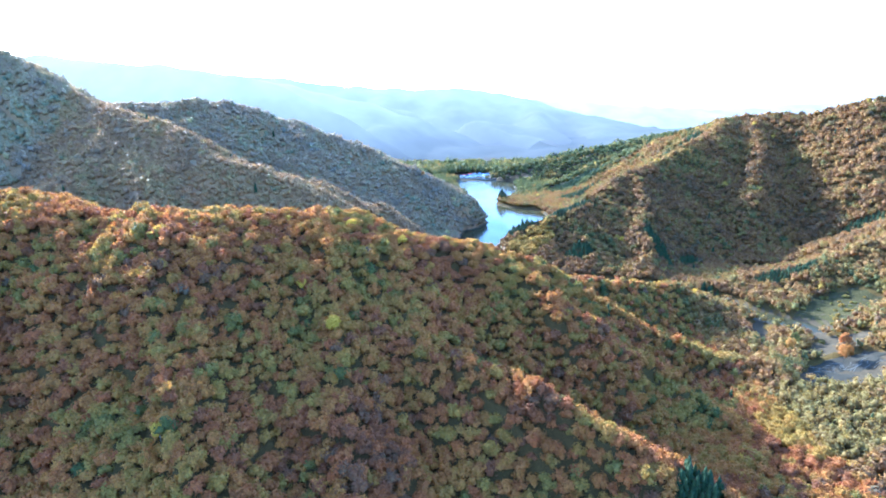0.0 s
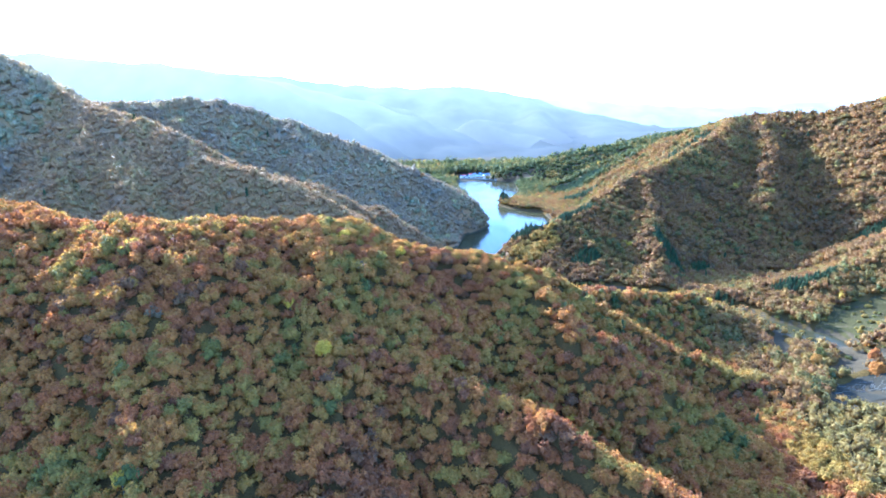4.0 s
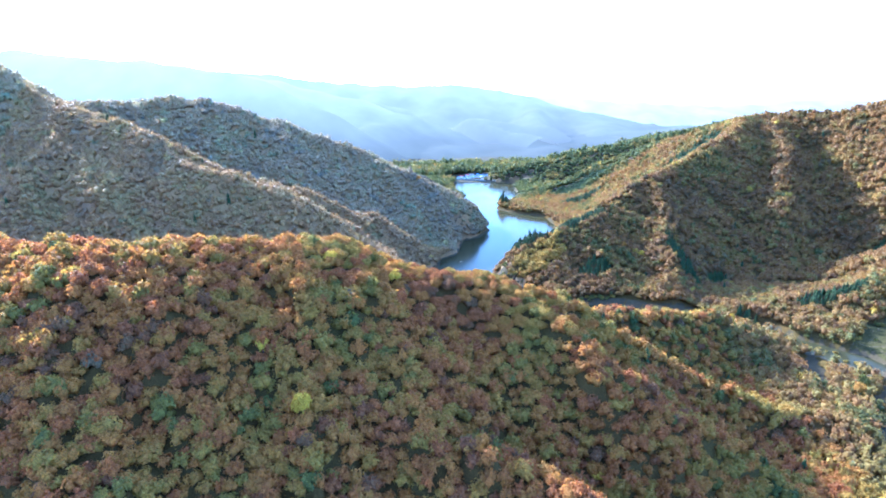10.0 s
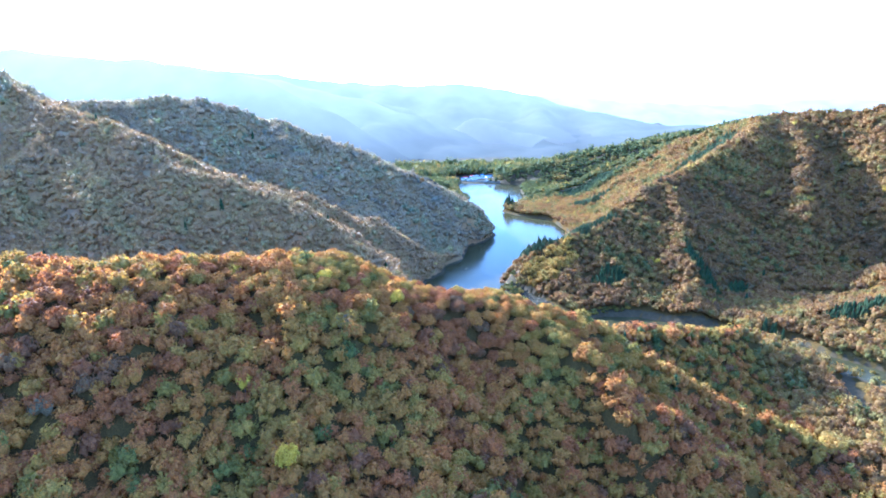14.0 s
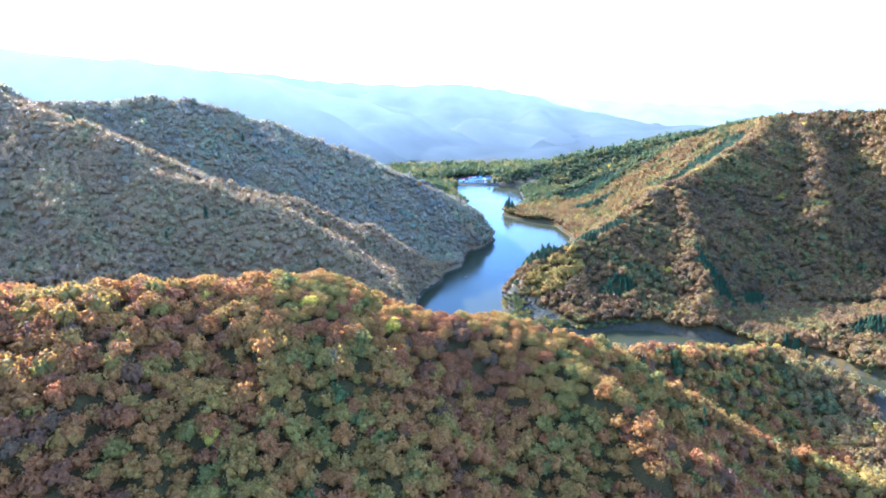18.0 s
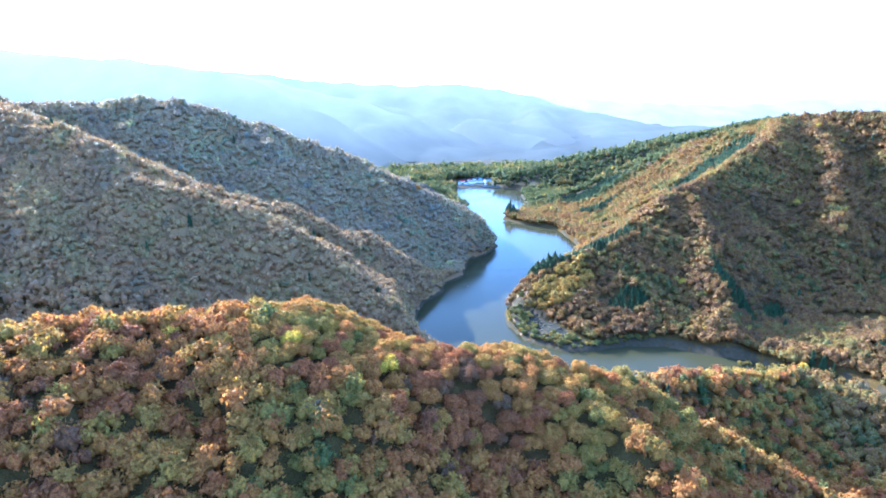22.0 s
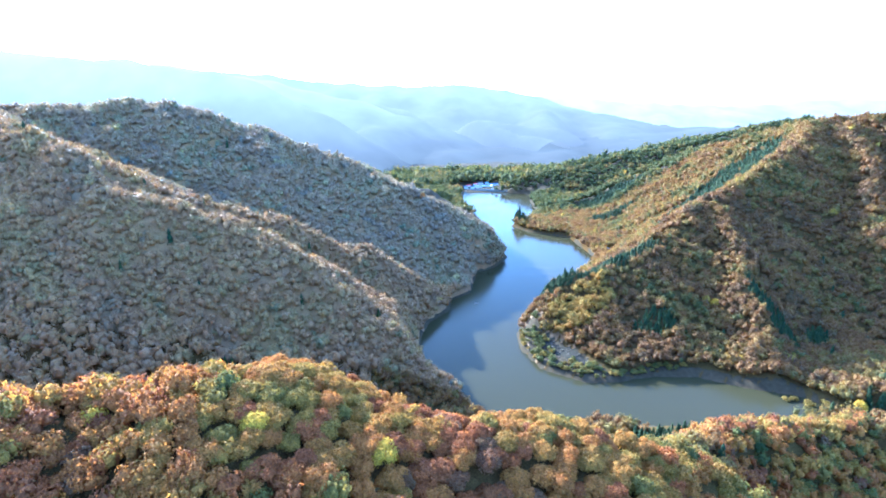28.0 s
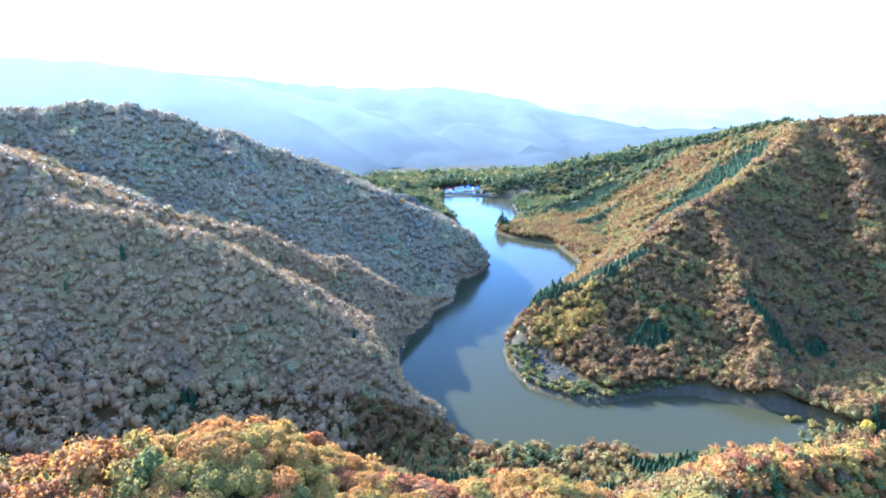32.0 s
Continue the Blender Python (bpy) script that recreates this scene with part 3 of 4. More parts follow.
def drift(x, y, warm):
    """The slow change of species over the slopes."""
    return warm + 0.15 * wobble(x, y, 70, 6) + 0.09 * wobble(x, y, 26, 7) + 0.05 * wobble(x, y, 11, 12)


def tones_at(p, warm, green, grey, spread=0.10):
    """Species by drifts, with groves of still green and of bare trees among them and a few single trees apart."""
    x, y, n = p[:, 0], p[:, 1], len(p)
    t = np.clip(drift(x, y, warm) + rng.normal(0, spread, n), 0.05, 0.72)
    grove = 0.6 * wobble(x, y, 34, 15) + 0.4 * wobble(x, y, 12, 16) + rng.normal(0, 0.13, n)
    t = np.where(grove > 0.78 - 1.6 * green, np.clip(0.55 * t - 0.04 + rng.normal(0, 0.03, n), 0.0, 0.3), t)
    t = np.where(grove < -0.85 + 1.2 * grey, rng.uniform(0.72, 0.84, n), t)
    t = np.where(in_any(OLIVE, x, y), 0.36 + rng.normal(0, 0.15, n), t)
    t = np.where(in_any(GOLDEN, x, y), 0.29 + rng.normal(0, 0.03, n), t)
    return np.where(rng.random(n) > 0.996, rng.uniform(0.92, 0.98, n), t)


def forest(name, label, box, step, crowns, cedars, warm, green, grey, size, leaf=BROADLEAF, keep=None):
    p = spots(*box, step)
    if keep is not None:
        p = p[keep(p)]
    p = p[~in_any(CEDAR_STANDS, p[:, 0], p[:, 1])]
    conifer = rng.random(len(p)) < (0.0 if crowns is NEAR_CROWNS or crowns is SLOPE_CROWNS else 0.003)
    b = p[~conifer] - (0, 0, 0.0)
    w = size * rng.uniform(0.72, 1.3, len(b))
    near = crowns is NEAR_CROWNS or crowns is SLOPE_CROWNS
    lift = rng.uniform(0.6, 2.2, len(b)) if near else rng.uniform(1.6, 2.8, len(b))
    planted(name, label, "forest", crowns, b + np.stack([0 * lift, 0 * lift, lift], 1), w * (1.28 if near else 1.2), w * rng.uniform(0.85, 1.2, len(b)) * (1.5 if near else 1.45), tones_at(b, warm, green, grey, 0.06 if leaf in (HAZED_LEAF, WEST_LEAF) else 0.1), leaf)
    c = p[conifer]
    if len(c):
        h = rng.uniform(11, 17, len(c)) * (size / 4.4) ** 0.5
        planted("scattered_cedars", "single dark green cedars among the autumn trees", "conifers", cedars, c, h * rng.uniform(0.95, 1.25, len(c)), h, rng.random(len(c)), CONIFER)


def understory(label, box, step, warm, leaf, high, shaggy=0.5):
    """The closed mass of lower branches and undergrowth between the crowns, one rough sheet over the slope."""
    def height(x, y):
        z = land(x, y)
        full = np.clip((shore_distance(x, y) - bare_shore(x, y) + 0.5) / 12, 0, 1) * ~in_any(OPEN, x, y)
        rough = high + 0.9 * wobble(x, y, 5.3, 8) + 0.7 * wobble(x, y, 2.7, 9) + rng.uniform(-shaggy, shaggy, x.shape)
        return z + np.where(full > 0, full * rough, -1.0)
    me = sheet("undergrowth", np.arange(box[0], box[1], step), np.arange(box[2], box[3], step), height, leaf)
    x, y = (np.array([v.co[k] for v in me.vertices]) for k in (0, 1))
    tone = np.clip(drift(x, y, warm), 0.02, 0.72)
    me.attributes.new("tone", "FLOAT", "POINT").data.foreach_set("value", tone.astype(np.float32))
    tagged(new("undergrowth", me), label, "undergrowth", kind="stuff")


def in_sight(p):
    """The wedge of the near slopes that lies before the viewpoint."""
    return np.abs(p[:, 0]) < 60 + 0.80 * p[:, 1]


# the stretch of the crest whose trees stand singly
ridge_spots = spots(-74, 62, 356, 404, 5.4)


def off_crest(p):
    return in_sight(p) & ~((p[:, 0] > -76) & (p[:, 0] < 64) & (p[:, 1] > 354) & (p[:, 1] < 406))


# Except in the west, the sheets' dark colour stands in for shade between crowns.
understory("tangled brown undergrowth between the ridge's trees, darkened like shade", (-335, 240, 138, 430), 2.1, 0.5, GAP_SHADE, 2.4, 1.3)
understory("brown undergrowth of the inlet woods, darkened like shade between crowns", (118, 640, 250, 645), 5.0, 0.45, GAP_SHADE, 2.6, 1.0)
understory("undergrowth of the valley woods, darkened like shade between crowns", (-560, -60, 425, 592), 5.0, 0.55, GAP_SHADE, 2.4, 0.9)
understory("olive undergrowth on the ridge's lake side, darkened like shade", (-66, 120, 425, 592), 4.0, 0.3, GAP_SHADE, 2.6, 1.0)
understory("undergrowth of the western woods, paled a little as by haze", (-900, 112, 588, 1080), 4.0, 0.55, WEST_LEAF, 2.2, 0.9)
understory("russet undergrowth of the eastern woods, darkened like shade between crowns", (58, 800, 598, 1262), 5.0, 0.55, GAP_SHADE, 2.8, 1.0)
forest("crest_forest", "orange, gold and olive autumn oaks on the ridge's crest", (-300, 120, 345, 416), 4.9, NEAR_CROWNS, CEDARS, 0.40, 0.02, 0.0, 3.7, keep=off_crest)
forest("slope_forest", "brown and olive autumn trees on the shaded near slope", (-340, 235, 172, 345), 4.6, SLOPE_CROWNS, CEDARS, 0.43, 0.06, 0.0, 3.6, keep=in_sight)
forest("foot_forest", "brown autumn woods at the foot of the ridge", (-300, 300, -20, 172), 8, TINY_CROWNS, CEDARS, 0.46, 0.12, 0.05, 5.4)
forest("spur_forest", "rusty autumn trees on the spurs above the inlet", (120, 235, 345, 545), 5.3, FAR_CROWNS, CEDARS, 0.44, 0.10, 0.03, 3.8)
forest("inlet_forest", "yellow-green and russet trees round the inlet", (235, 640, 250, 640), 6.0, TINY_CROWNS, CEDARS, 0.40, 0.12, 0.04, 4.0, FADED_LEAF)
forest("valley_forest", "shaded brown trees on the far flank of the ridge", (-500, -63, 425, 590), 5.8, TINY_CROWNS, CEDARS, 0.5, 0.12, 0.05, 5.0, WEST_LEAF)
# The darker leaf mix here stands in for shade on this flank.
forest("lakeside_forest", "orange and olive trees on the ridge's lake side", (-63, 120, 425, 590), 5.2, FAR_CROWNS, CEDARS, 0.42, 0.15, 0.05, 3.8, FADED_LEAF)
forest("west_forest", "brown and grey autumn woods on the hill across the valley", (-560, 70, 590, 840), 4.8, TINY_CROWNS, FAR_CEDARS, 0.48, 0.10, 0.05, 3.6, WEST_LEAF)
# The haze on these far woods lies in the leaf colour.
forest("far_west_forest", "hazy autumn woods on the farther hill by the lake", (-700, 110, 840, 1075), 5.7, TINY_CROWNS, FAR_CEDARS, 0.47, 0.12, 0.05, 4.2, HAZED_LEAF)
# Golden oaks, coloured more vividly to imitate sunlight on the tip.
forest("golden_grove", "dense golden-yellow oaks on the tip of the peninsula", (80, 162, 676, 740), 4.8, FAR_CROWNS, CEDARS, 0.30, 0.0, 0.0, 3.9, keep=lambda p: in_any(GOLDEN[:1], p[:, 0], p[:, 1]))
forest("peninsula_forest", "golden and brown woods of the wooded peninsula", (60, 460, 600, 860), 5.2, FAR_CROWNS, CEDARS, 0.50, 0.10, 0.03, 3.9, FADED_LEAF, lambda p: ~in_any(GOLDEN[:1], p[:, 0], p[:, 1]))
forest("hillside_forest", "gold and brown woods on the hill behind the peninsula", (120, 460, 860, 1000), 5.2, TINY_CROWNS, CEDARS, 0.38, 0.06, 0.04, 3.9, FADED_LEAF)
forest("east_forest", "rust and gold woods on the eastern hill", (460, 800, 640, 1080), 6.2, TINY_CROWNS, FAR_CEDARS, 0.50, 0.06, 0.04, 4.6, FADED_LEAF)
forest("bay_forest", "golden woods above the bay", (120, 600, 1000, 1260), 5.7, TINY_CROWNS, FAR_CEDARS, 0.36, 0.06, 0.04, 4.3, FADED_LEAF)
forest("head_forest", "dim woods round the head of the lake", (-260, 900, 1260, 1640), 9.5, TINY_CROWNS, FAR_CEDARS, 0.06, 0.1, 0.0, 5.8, FADED_LEAF)
forest("dale_forest", "dim woods in the dale beyond the lake", (-260, 700, 1640, 1900), 18, TINY_CROWNS, FAR_CEDARS, 0.06, 0.1, 0.0, 12, FADED_LEAF)
forest("high_forest", "hazy woods on the high western slope", (-900, -560, 640, 1000), 7, TINY_CROWNS, FAR_CEDARS, 0.45, 0.12, 0.05, 4.8, HAZED_LEAF)
for n, patch in enumerate(CEDAR_STANDS):
    x, y, a, b, turn = patch
    far = y > 800
    p = spots(x - a - 8, x + a + 8, y - a - 8, y + a + 8, 4.4 if far else 3.3)
    p = p[in_any([patch], p[:, 0], p[:, 1])]
    if len(p):
        h = rng.uniform(8, 13, len(p)) if far or y < 560 else rng.uniform(7, 11, len(p))
        planted("cedar_stand", "dense stand of dark green cedars among the autumn woods", "conifers", FAR_CEDARS if far else CEDARS, p, h * rng.uniform(0.95, 1.3, len(p)), h, rng.random(len(p)), CONIFER)


# ---- things ----
def part(name, bm, mat, parent=None, label="", at=(0, 0, 0), smooth=False):
    """Link a bmesh as one mesh object, a part of its parent where there is one."""
    me = bpy.data.meshes.new(name)
    bm.to_mesh(me)
    bm.free()
    me.materials.append(mat)
    if smooth:
        me.polygons.foreach_set("use_smooth", np.full(len(me.polygons), True))
    ob = new(name, me)
    ob.parent, ob.location = parent, at
    return tagged(ob, label)


def box(size, at=(0, 0, 0), bevel=0.0, turn=0.0):
    """A block with its base at the given place and softened edges."""
    bm = bmesh.new()
    bmesh.ops.create_cube(bm, size=1.0)
    bmesh.ops.scale(bm, vec=size, verts=bm.verts)
    if bevel:
        bmesh.ops.bevel(bm, geom=bm.edges[:], offset=bevel, segments=1, affect="EDGES")
    bmesh.ops.rotate(bm, matrix=Matrix.Rotation(turn, 3, "Z"), verts=bm.verts)
    bmesh.ops.translate(bm, vec=(at[0], at[1], at[2] + size[2] / 2), verts=bm.verts)
    return bm


def rod(a, b, r0, r1, sides=6):
    """A tapered round piece from a to b."""
    a, b = Vector(a), Vector(b)
    bm = bmesh.new()
    bmesh.ops.create_cone(bm, cap_ends=True, segments=sides, radius1=r0, radius2=r1, depth=(b - a).length)
    bmesh.ops.transform(bm, matrix=Matrix.Translation((a + b) / 2) @ (b - a).to_track_quat("Z", "Y").to_matrix().to_4x4(), verts=bm.verts)
    return bm


def height(x, y):
    return float(land(np.array([float(x)]), np.array([float(y)]))[0])


def empty(name, at, label, category, group="", turn=0.0):
    ob = new(name)
    ob.matrix_basis = Matrix.Translation(at) @ Matrix.Rotation(turn, 4, "Z")
    return tagged(ob, label, category, group)


PALE_STONE = two_tone("weathered_concrete", (0.252, 0.246, 0.220), (0.198, 0.192, 0.174), 0.4, 0.9)
ROCK = two_tone("grey_rock", (0.085, 0.063, 0.036), (0.057, 0.042, 0.023), 0.8, 0.95, 5.0, 0.6)
RED_ROOF = two_tone("red_sheet_roof", (0.42, 0.05, 0.045), (0.33, 0.045, 0.04), 0.5, 0.5)
GREY_ROOF = two_tone("grey_tile_roof", (0.16, 0.17, 0.19), (0.11, 0.115, 0.13), 0.5, 0.6)
BLUE_ROOF = two_tone("blue_sheet_roof", (0.10, 0.17, 0.26), (0.08, 0.13, 0.21), 0.5, 0.5)
PLASTER = two_tone("white_plaster", (0.74, 0.73, 0.70), (0.62, 0.61, 0.58), 0.3, 0.85)
TIMBER = two_tone("grey_timber", (0.30, 0.24, 0.17), (0.22, 0.17, 0.12), 1.2, 0.85)
LOG = two_tone("felled_log", (0.140, 0.119, 0.086), (0.105, 0.087, 0.063), 1.0, 0.9)
ASPHALT = two_tone("worn_asphalt", (0.13, 0.125, 0.12), (0.085, 0.083, 0.08), 0.3, 0.9)
STEEL = two_tone("galvanised_steel", (0.55, 0.56, 0.57), (0.45, 0.46, 0.47), 0.8, 0.45, metal=0.8)
REED = two_tone("dry_reeds", (0.168, 0.128, 0.076), (0.128, 0.092, 0.052), 0.4, 0.95)
GLASS, _, _, _gb = material("window_glass", 0.08, 0.6)
_gb.inputs["Base Color"].default_value = (0.03, 0.04, 0.05, 1)


# -- single trees on the crest under the camera's last stretch --
def crown_mesh(name, shape, tone, mat, wide, tall):
    v, f = shape
    return mesh_of(name, v * (wide, wide, tall), f, mat, True, np.full(len(v), tone))


def trunk_bm(tall, r, seed):
    """A tapered trunk that forks into limbs."""
    k = random.Random(seed)
    bm = rod((0, 0, -1.0), (k.uniform(-0.2, 0.2), k.uniform(-0.2, 0.2), tall), r, r * 0.55, 7)
    for i in range(4):
        a = i * 1.57 + k.uniform(-0.4, 0.4)
        z = tall * k.uniform(0.6, 0.95)
        limb = rod((0, 0, z), (math.cos(a) * tall * 0.42, math.sin(a) * tall * 0.42, z + tall * 0.55), r * 0.42, r * 0.14, 5)
        me = bpy.data.meshes.new("limb")
        limb.to_mesh(me)
        limb.free()
        bm.from_mesh(me)
        bpy.data.meshes.remove(me)
    return bm


KINDS = [
    ("golden-yellow oak with a dense rounded crown on the ridge", 0.27), ("orange autumn oak with a full lumpy crown on the ridge", 0.42),
    ("rust-red autumn maple among the ridge's oaks", 0.57), ("olive-green oak just turning on the ridge", 0.12),
    ("amber oak with a broken, airy crown on the ridge", 0.34), ("brown half-bare chestnut on the ridge", 0.70),
    ("yellow-green hornbeam on the ridge's crest", 0.19), ("bright yellow autumn maple standing out on the ridge", 0.96)]
RICH_CROWNS = [crown_shape(9, 170, 1600, 0.072, 110 + i, True, 0.85) for i in range(5)]
PROTOTYPES = []
for n, (label, tone) in enumerate(KINDS):
    for v in range(2):
        tree = empty("autumn_tree", (0, 0, -500), label, "tree", "trees on the ridge")
        part("trunk", trunk_bm(4.0, 0.2 + 0.04 * v, n * 7 + v), BARK, tree, smooth=True)
        crown = new("crown", crown_mesh("crown", RICH_CROWNS[(n + 2 * v) % 5], tone + 0.03 * v, BROADLEAF, 5.1, 4.6 + 0.5 * v))
        crown.parent, crown.location = tree, (0, 0, 1.4)
        PROTOTYPES.append(tree)

picked = ridge_spots
order = rng.permutation(len(picked))
species = tones_at(picked, 0.36, 0.03, 0.0, 0.10)
species = np.where((species < 0.22) & (rng.random(len(species)) > 0.15), 0.27 + 0.4 * (species - 0.1), species)
last = {}
for i in order:
    x, y, z = picked[i]
    n = min(range(len(KINDS)), key=lambda k: abs(KINDS[k][1] - species[i]))
    proto = PROTOTYPES[n * 2 + int(rng.integers(0, 2))]
    s = float(rng.uniform(0.92, 1.25))
    m = Matrix.Translation((x, y, z)) @ Matrix.Rotation(float(rng.uniform(0, 6.28)), 4, "Z") @ Matrix.Diagonal((s, s, s * float(rng.uniform(0.92, 1.1)), 1))
    if proto not in last:
        proto.matrix_basis, last[proto] = m, m
    else:
        made = copy_thing(proto, Matrix.Identity(4))
        made.matrix_basis = m
for proto in PROTOTYPES:
    if proto not in last:
        for o in (*proto.children, proto):
            bpy.data.objects.remove(o)


def lone_tree(x, y, label, tone, wide, tall, lift, seed, category="tree", group=""):
    """One broadleaf tree that stands apart by its colour."""
    tree = empty("autumn_tree", (x, y, height(x, y)), label, category, group, seed * 1.3)
    part("trunk", trunk_bm(lift + tall * 0.45, 0.22, seed), BARK, tree, smooth=True)
    crown = new("crown", crown_mesh("crown", crown_shape(6, 110, 400, 0.10, 300 + seed), tone, BROADLEAF, wide, tall))
    crown.parent, crown.location = tree, (0, 0, lift)
    return tree


for n, (x, y, tone, w, label) in enumerate((
        (-62, 276, 0.95, 4.6, "single tall golden-yellow tree on the shaded slope"), (-86, 305, 0.97, 3.2, "small yellow tree among brown oaks"),
        (-129, 208, 0.96, 4.0, "yellow tree low on the shaded slope"), (-20, 214, 0.60, 3.4, "dark red maple on the shaded slope"),
        (22, 232, 0.30, 4.4, "amber oak at the head of a gully"), (-46, 413, 0.56, 4.2, "red-leaved maple behind the crest"),
        (242, 691, 0.97, 4.0, "bright yellow tree on the peninsula's flank"), (224, 704, 0.40, 3.8, "small orange tree on the peninsula's flank"),
        (286, 566, 0.98, 5.0, "glowing yellow tree on the point by the inlet"), (329, 395, 0.42, 5.6, "broad orange oak beside the cleared field"),
        (-34, 975, 0.44, 4.6, "rust-coloured tree low on the far hill"), (300, 420, 0.36, 5.0, "amber oak above the stony track"),
        (312, 432, 0.10, 4.8, "green-leaved tree above the stony track"), (342, 414, 0.50, 5.2, "orange-red tree beside the cleared field"))):
    lone_tree(x, y, label, tone, w * 1.1, w * 1.9, 3.0, n)


# -- cedars that stand alone --
def cedar(x, y, tall, label, seed, group="cedars by the inlet"):
    tree = empty("cedar_tree", (x, y, height(x, y)), label, "conifer", group)
    part("trunk", rod((0, 0, -1), (0, 0, tall * 0.9), 0.24, 0.05, 7), BARK, tree)
    v, f = cedar_shape(8, 7, seed)
    crown = new("crown", mesh_of("crown", v * (tall * 1.15, tall * 1.15, tall), f, CONIFER, False, np.full(len(v), random.Random(seed).random())))
    crown.parent = tree
    return tree


for n, (x, y, h) in enumerate(((298, 574, 15), (303, 569, 17), (308, 573, 14), (302, 579, 13), (312, 567, 12), (296, 568, 11))):
    cedar(x, y, h, "tall dark green cedar on the wooded point by the inlet", 200 + n)
for n, (x, y, h) in enumerate(((133, 1190, 17), (138, 1196, 20), (143, 1190, 15), (139, 1198, 16), (146, 1196, 13), (131, 1194, 14), (128, 1186, 12), (136, 1182, 15), (144, 1182, 13))):
    cedar(x, y, h * 1.5, "dark cedar crowding the small lake islet", 220 + n, "cedars on the islet")
for n, (x, y, h) in enumerate(((97, 733, 14), (102, 741, 15), (108, 738, 13), (115, 747, 15), (92, 724, 11), (124, 752, 14))):
    cedar(x, y, h, "slim cedar at the tip of the peninsula", 240 + n, "cedars on the peninsula")


# -- bushes --
def bush(x, y, wide, tone, label, seed, group, dip=0.0):
    z = max(height(x, y), -0.4) - 0.15 - dip
    b = empty("shrub", (x, y, z), label, "bush", group, seed)
    part("stem", rod((0, 0, -0.4), (0, 0, wide * 0.7), 0.09, 0.04, 5), BARK, b)
    leaves = new("foliage", crown_mesh("foliage", crown_shape(4, 30, 30, 0.2, 500 + seed % 9), tone, BROADLEAF, wide, wide * 0.85))
    leaves.parent = b
    return b


for n, (x, y, w) in enumerate(((248, 588, 3.6), (254, 588, 3.4), (259, 580, 4.6), (272, 580, 4.0), (344, 500, 2.4), (341, 484, 2.2), (347, 479, 2.6), (338, 503, 1.8))):
    bush(x, y, w, 0.24, "pale willow bush standing in shallow water", n, "willows in the inlet")
spread = random.Random(5)
n = 0
while n < 155:
    x, y = spread.uniform(62, 190), spread.uniform(622, 720)
    d = float(shore_distance(np.array([x]), np.array([y]))[0])
    if 2 < d < 22 and (x < 120 or d < 9):
        bush(x, y, spread.uniform(2.0, 4.0), spread.choice((0.10, 0.16, 0.20, 0.14, 0.26)), "dry grey-green shrub on the stony bank", n, "shrubs on the bank")
        n += 1
n = 0
while n < 132:
    x, y = spread.uniform(335, 480), spread.uniform(430, 570)
    d = float(shore_distance(np.array([x]), np.array([y]))[0])
    if d > 2:
        bush(x, y, spread.uniform(1.8, 3.8), spread.choice((0.10, 0.14, 0.2, 0.25)), "pale scrub on the open slope by the inlet", n, "scrub on the slope")
        n += 1


# -- rocks --
def rock_bm(size, seed):
    k = random.Random(seed)
    bm = bmesh.new()
    bmesh.ops.create_icosphere(bm, subdivisions=2, radius=size)
    for v in bm.verts:
        v.co *= 1 + 0.35 * noise.noise(v.co / size * 1.3 + Vector((seed, 0, 0)))
        v.co.z *= 0.62
        v.co.z = max(v.co.z, -0.35 * size) + 0.05 * k.uniform(-1, 1) * size
    return bm


ROCKS = []
for k in range(6):
    me = bpy.data.meshes.new("boulder")
    b = rock_bm(1.0, k + 3)
    b.to_mesh(me)
    b.free()
    me.materials.append(ROCK)
    ROCKS.append(me)


def rock(x, y, s, label, group):
    ob = new("boulder", spread.choice(ROCKS))
    ob.matrix_basis = Matrix.Translation((x, y, height(x, y) + 0.1 * s)) @ Matrix.Rotation(spread.uniform(0, 6.28), 4, "Z") @ Matrix.Diagonal((s, s * spread.uniform(0.8, 1.2), s, 1))
    tagged(ob, label, "rock", group)


for k in range(44):
    a = spread.random()
    rock(78 + 34 * a + spread.uniform(-7, 7), 690 - 42 * a + spread.uniform(-6, 6), spread.uniform(0.5, 1.7), "tan boulder on the bare bank of the peninsula", "boulders on the bank")
for k in range(40):
    rock(spread.uniform(254, 276), spread.uniform(404, 428), spread.uniform(0.6, 1.8), "grey boulder of the stone heap by the track", "stones by the track")

# -- felled logs on the cleared field --
for k in range(46):
    x, y = 322 + spread.gauss(0, 17), 388 + spread.gauss(0, 5)
    long, a = spread.uniform(3, 7), spread.uniform(-0.4, 0.9)
    log = part("felled_log", rod((-long / 2, 0, 0), (long / 2, 0, 0), 0.26, 0.17, 8), LOG)
    z0, z1 = height(x - math.cos(a) * long / 2, y - math.sin(a) * long / 2), height(x + math.cos(a) * long / 2, y + math.sin(a) * long / 2)
    log.matrix_basis = Matrix.Translation((x, y, (z0 + z1) / 2 + 0.2)) @ Matrix.Rotation(a, 4, "Z") @ Matrix.Rotation(-math.atan2(z1 - z0, long), 4, "Y")
    tagged(log, "pale felled log lying on the cleared field", "log", "logs on the field")
tagged(new("clearing", sheet("clearing", np.arange(286, 362, 2.0), np.arange(372, 406, 2.0), lambda x, y: land(x, y) + np.where(in_any([(324, 388, 36, 15, 15)], x, y), 0.12, -2.0), SAND)), "pale bare soil of the cleared field", "field", kind="structure")
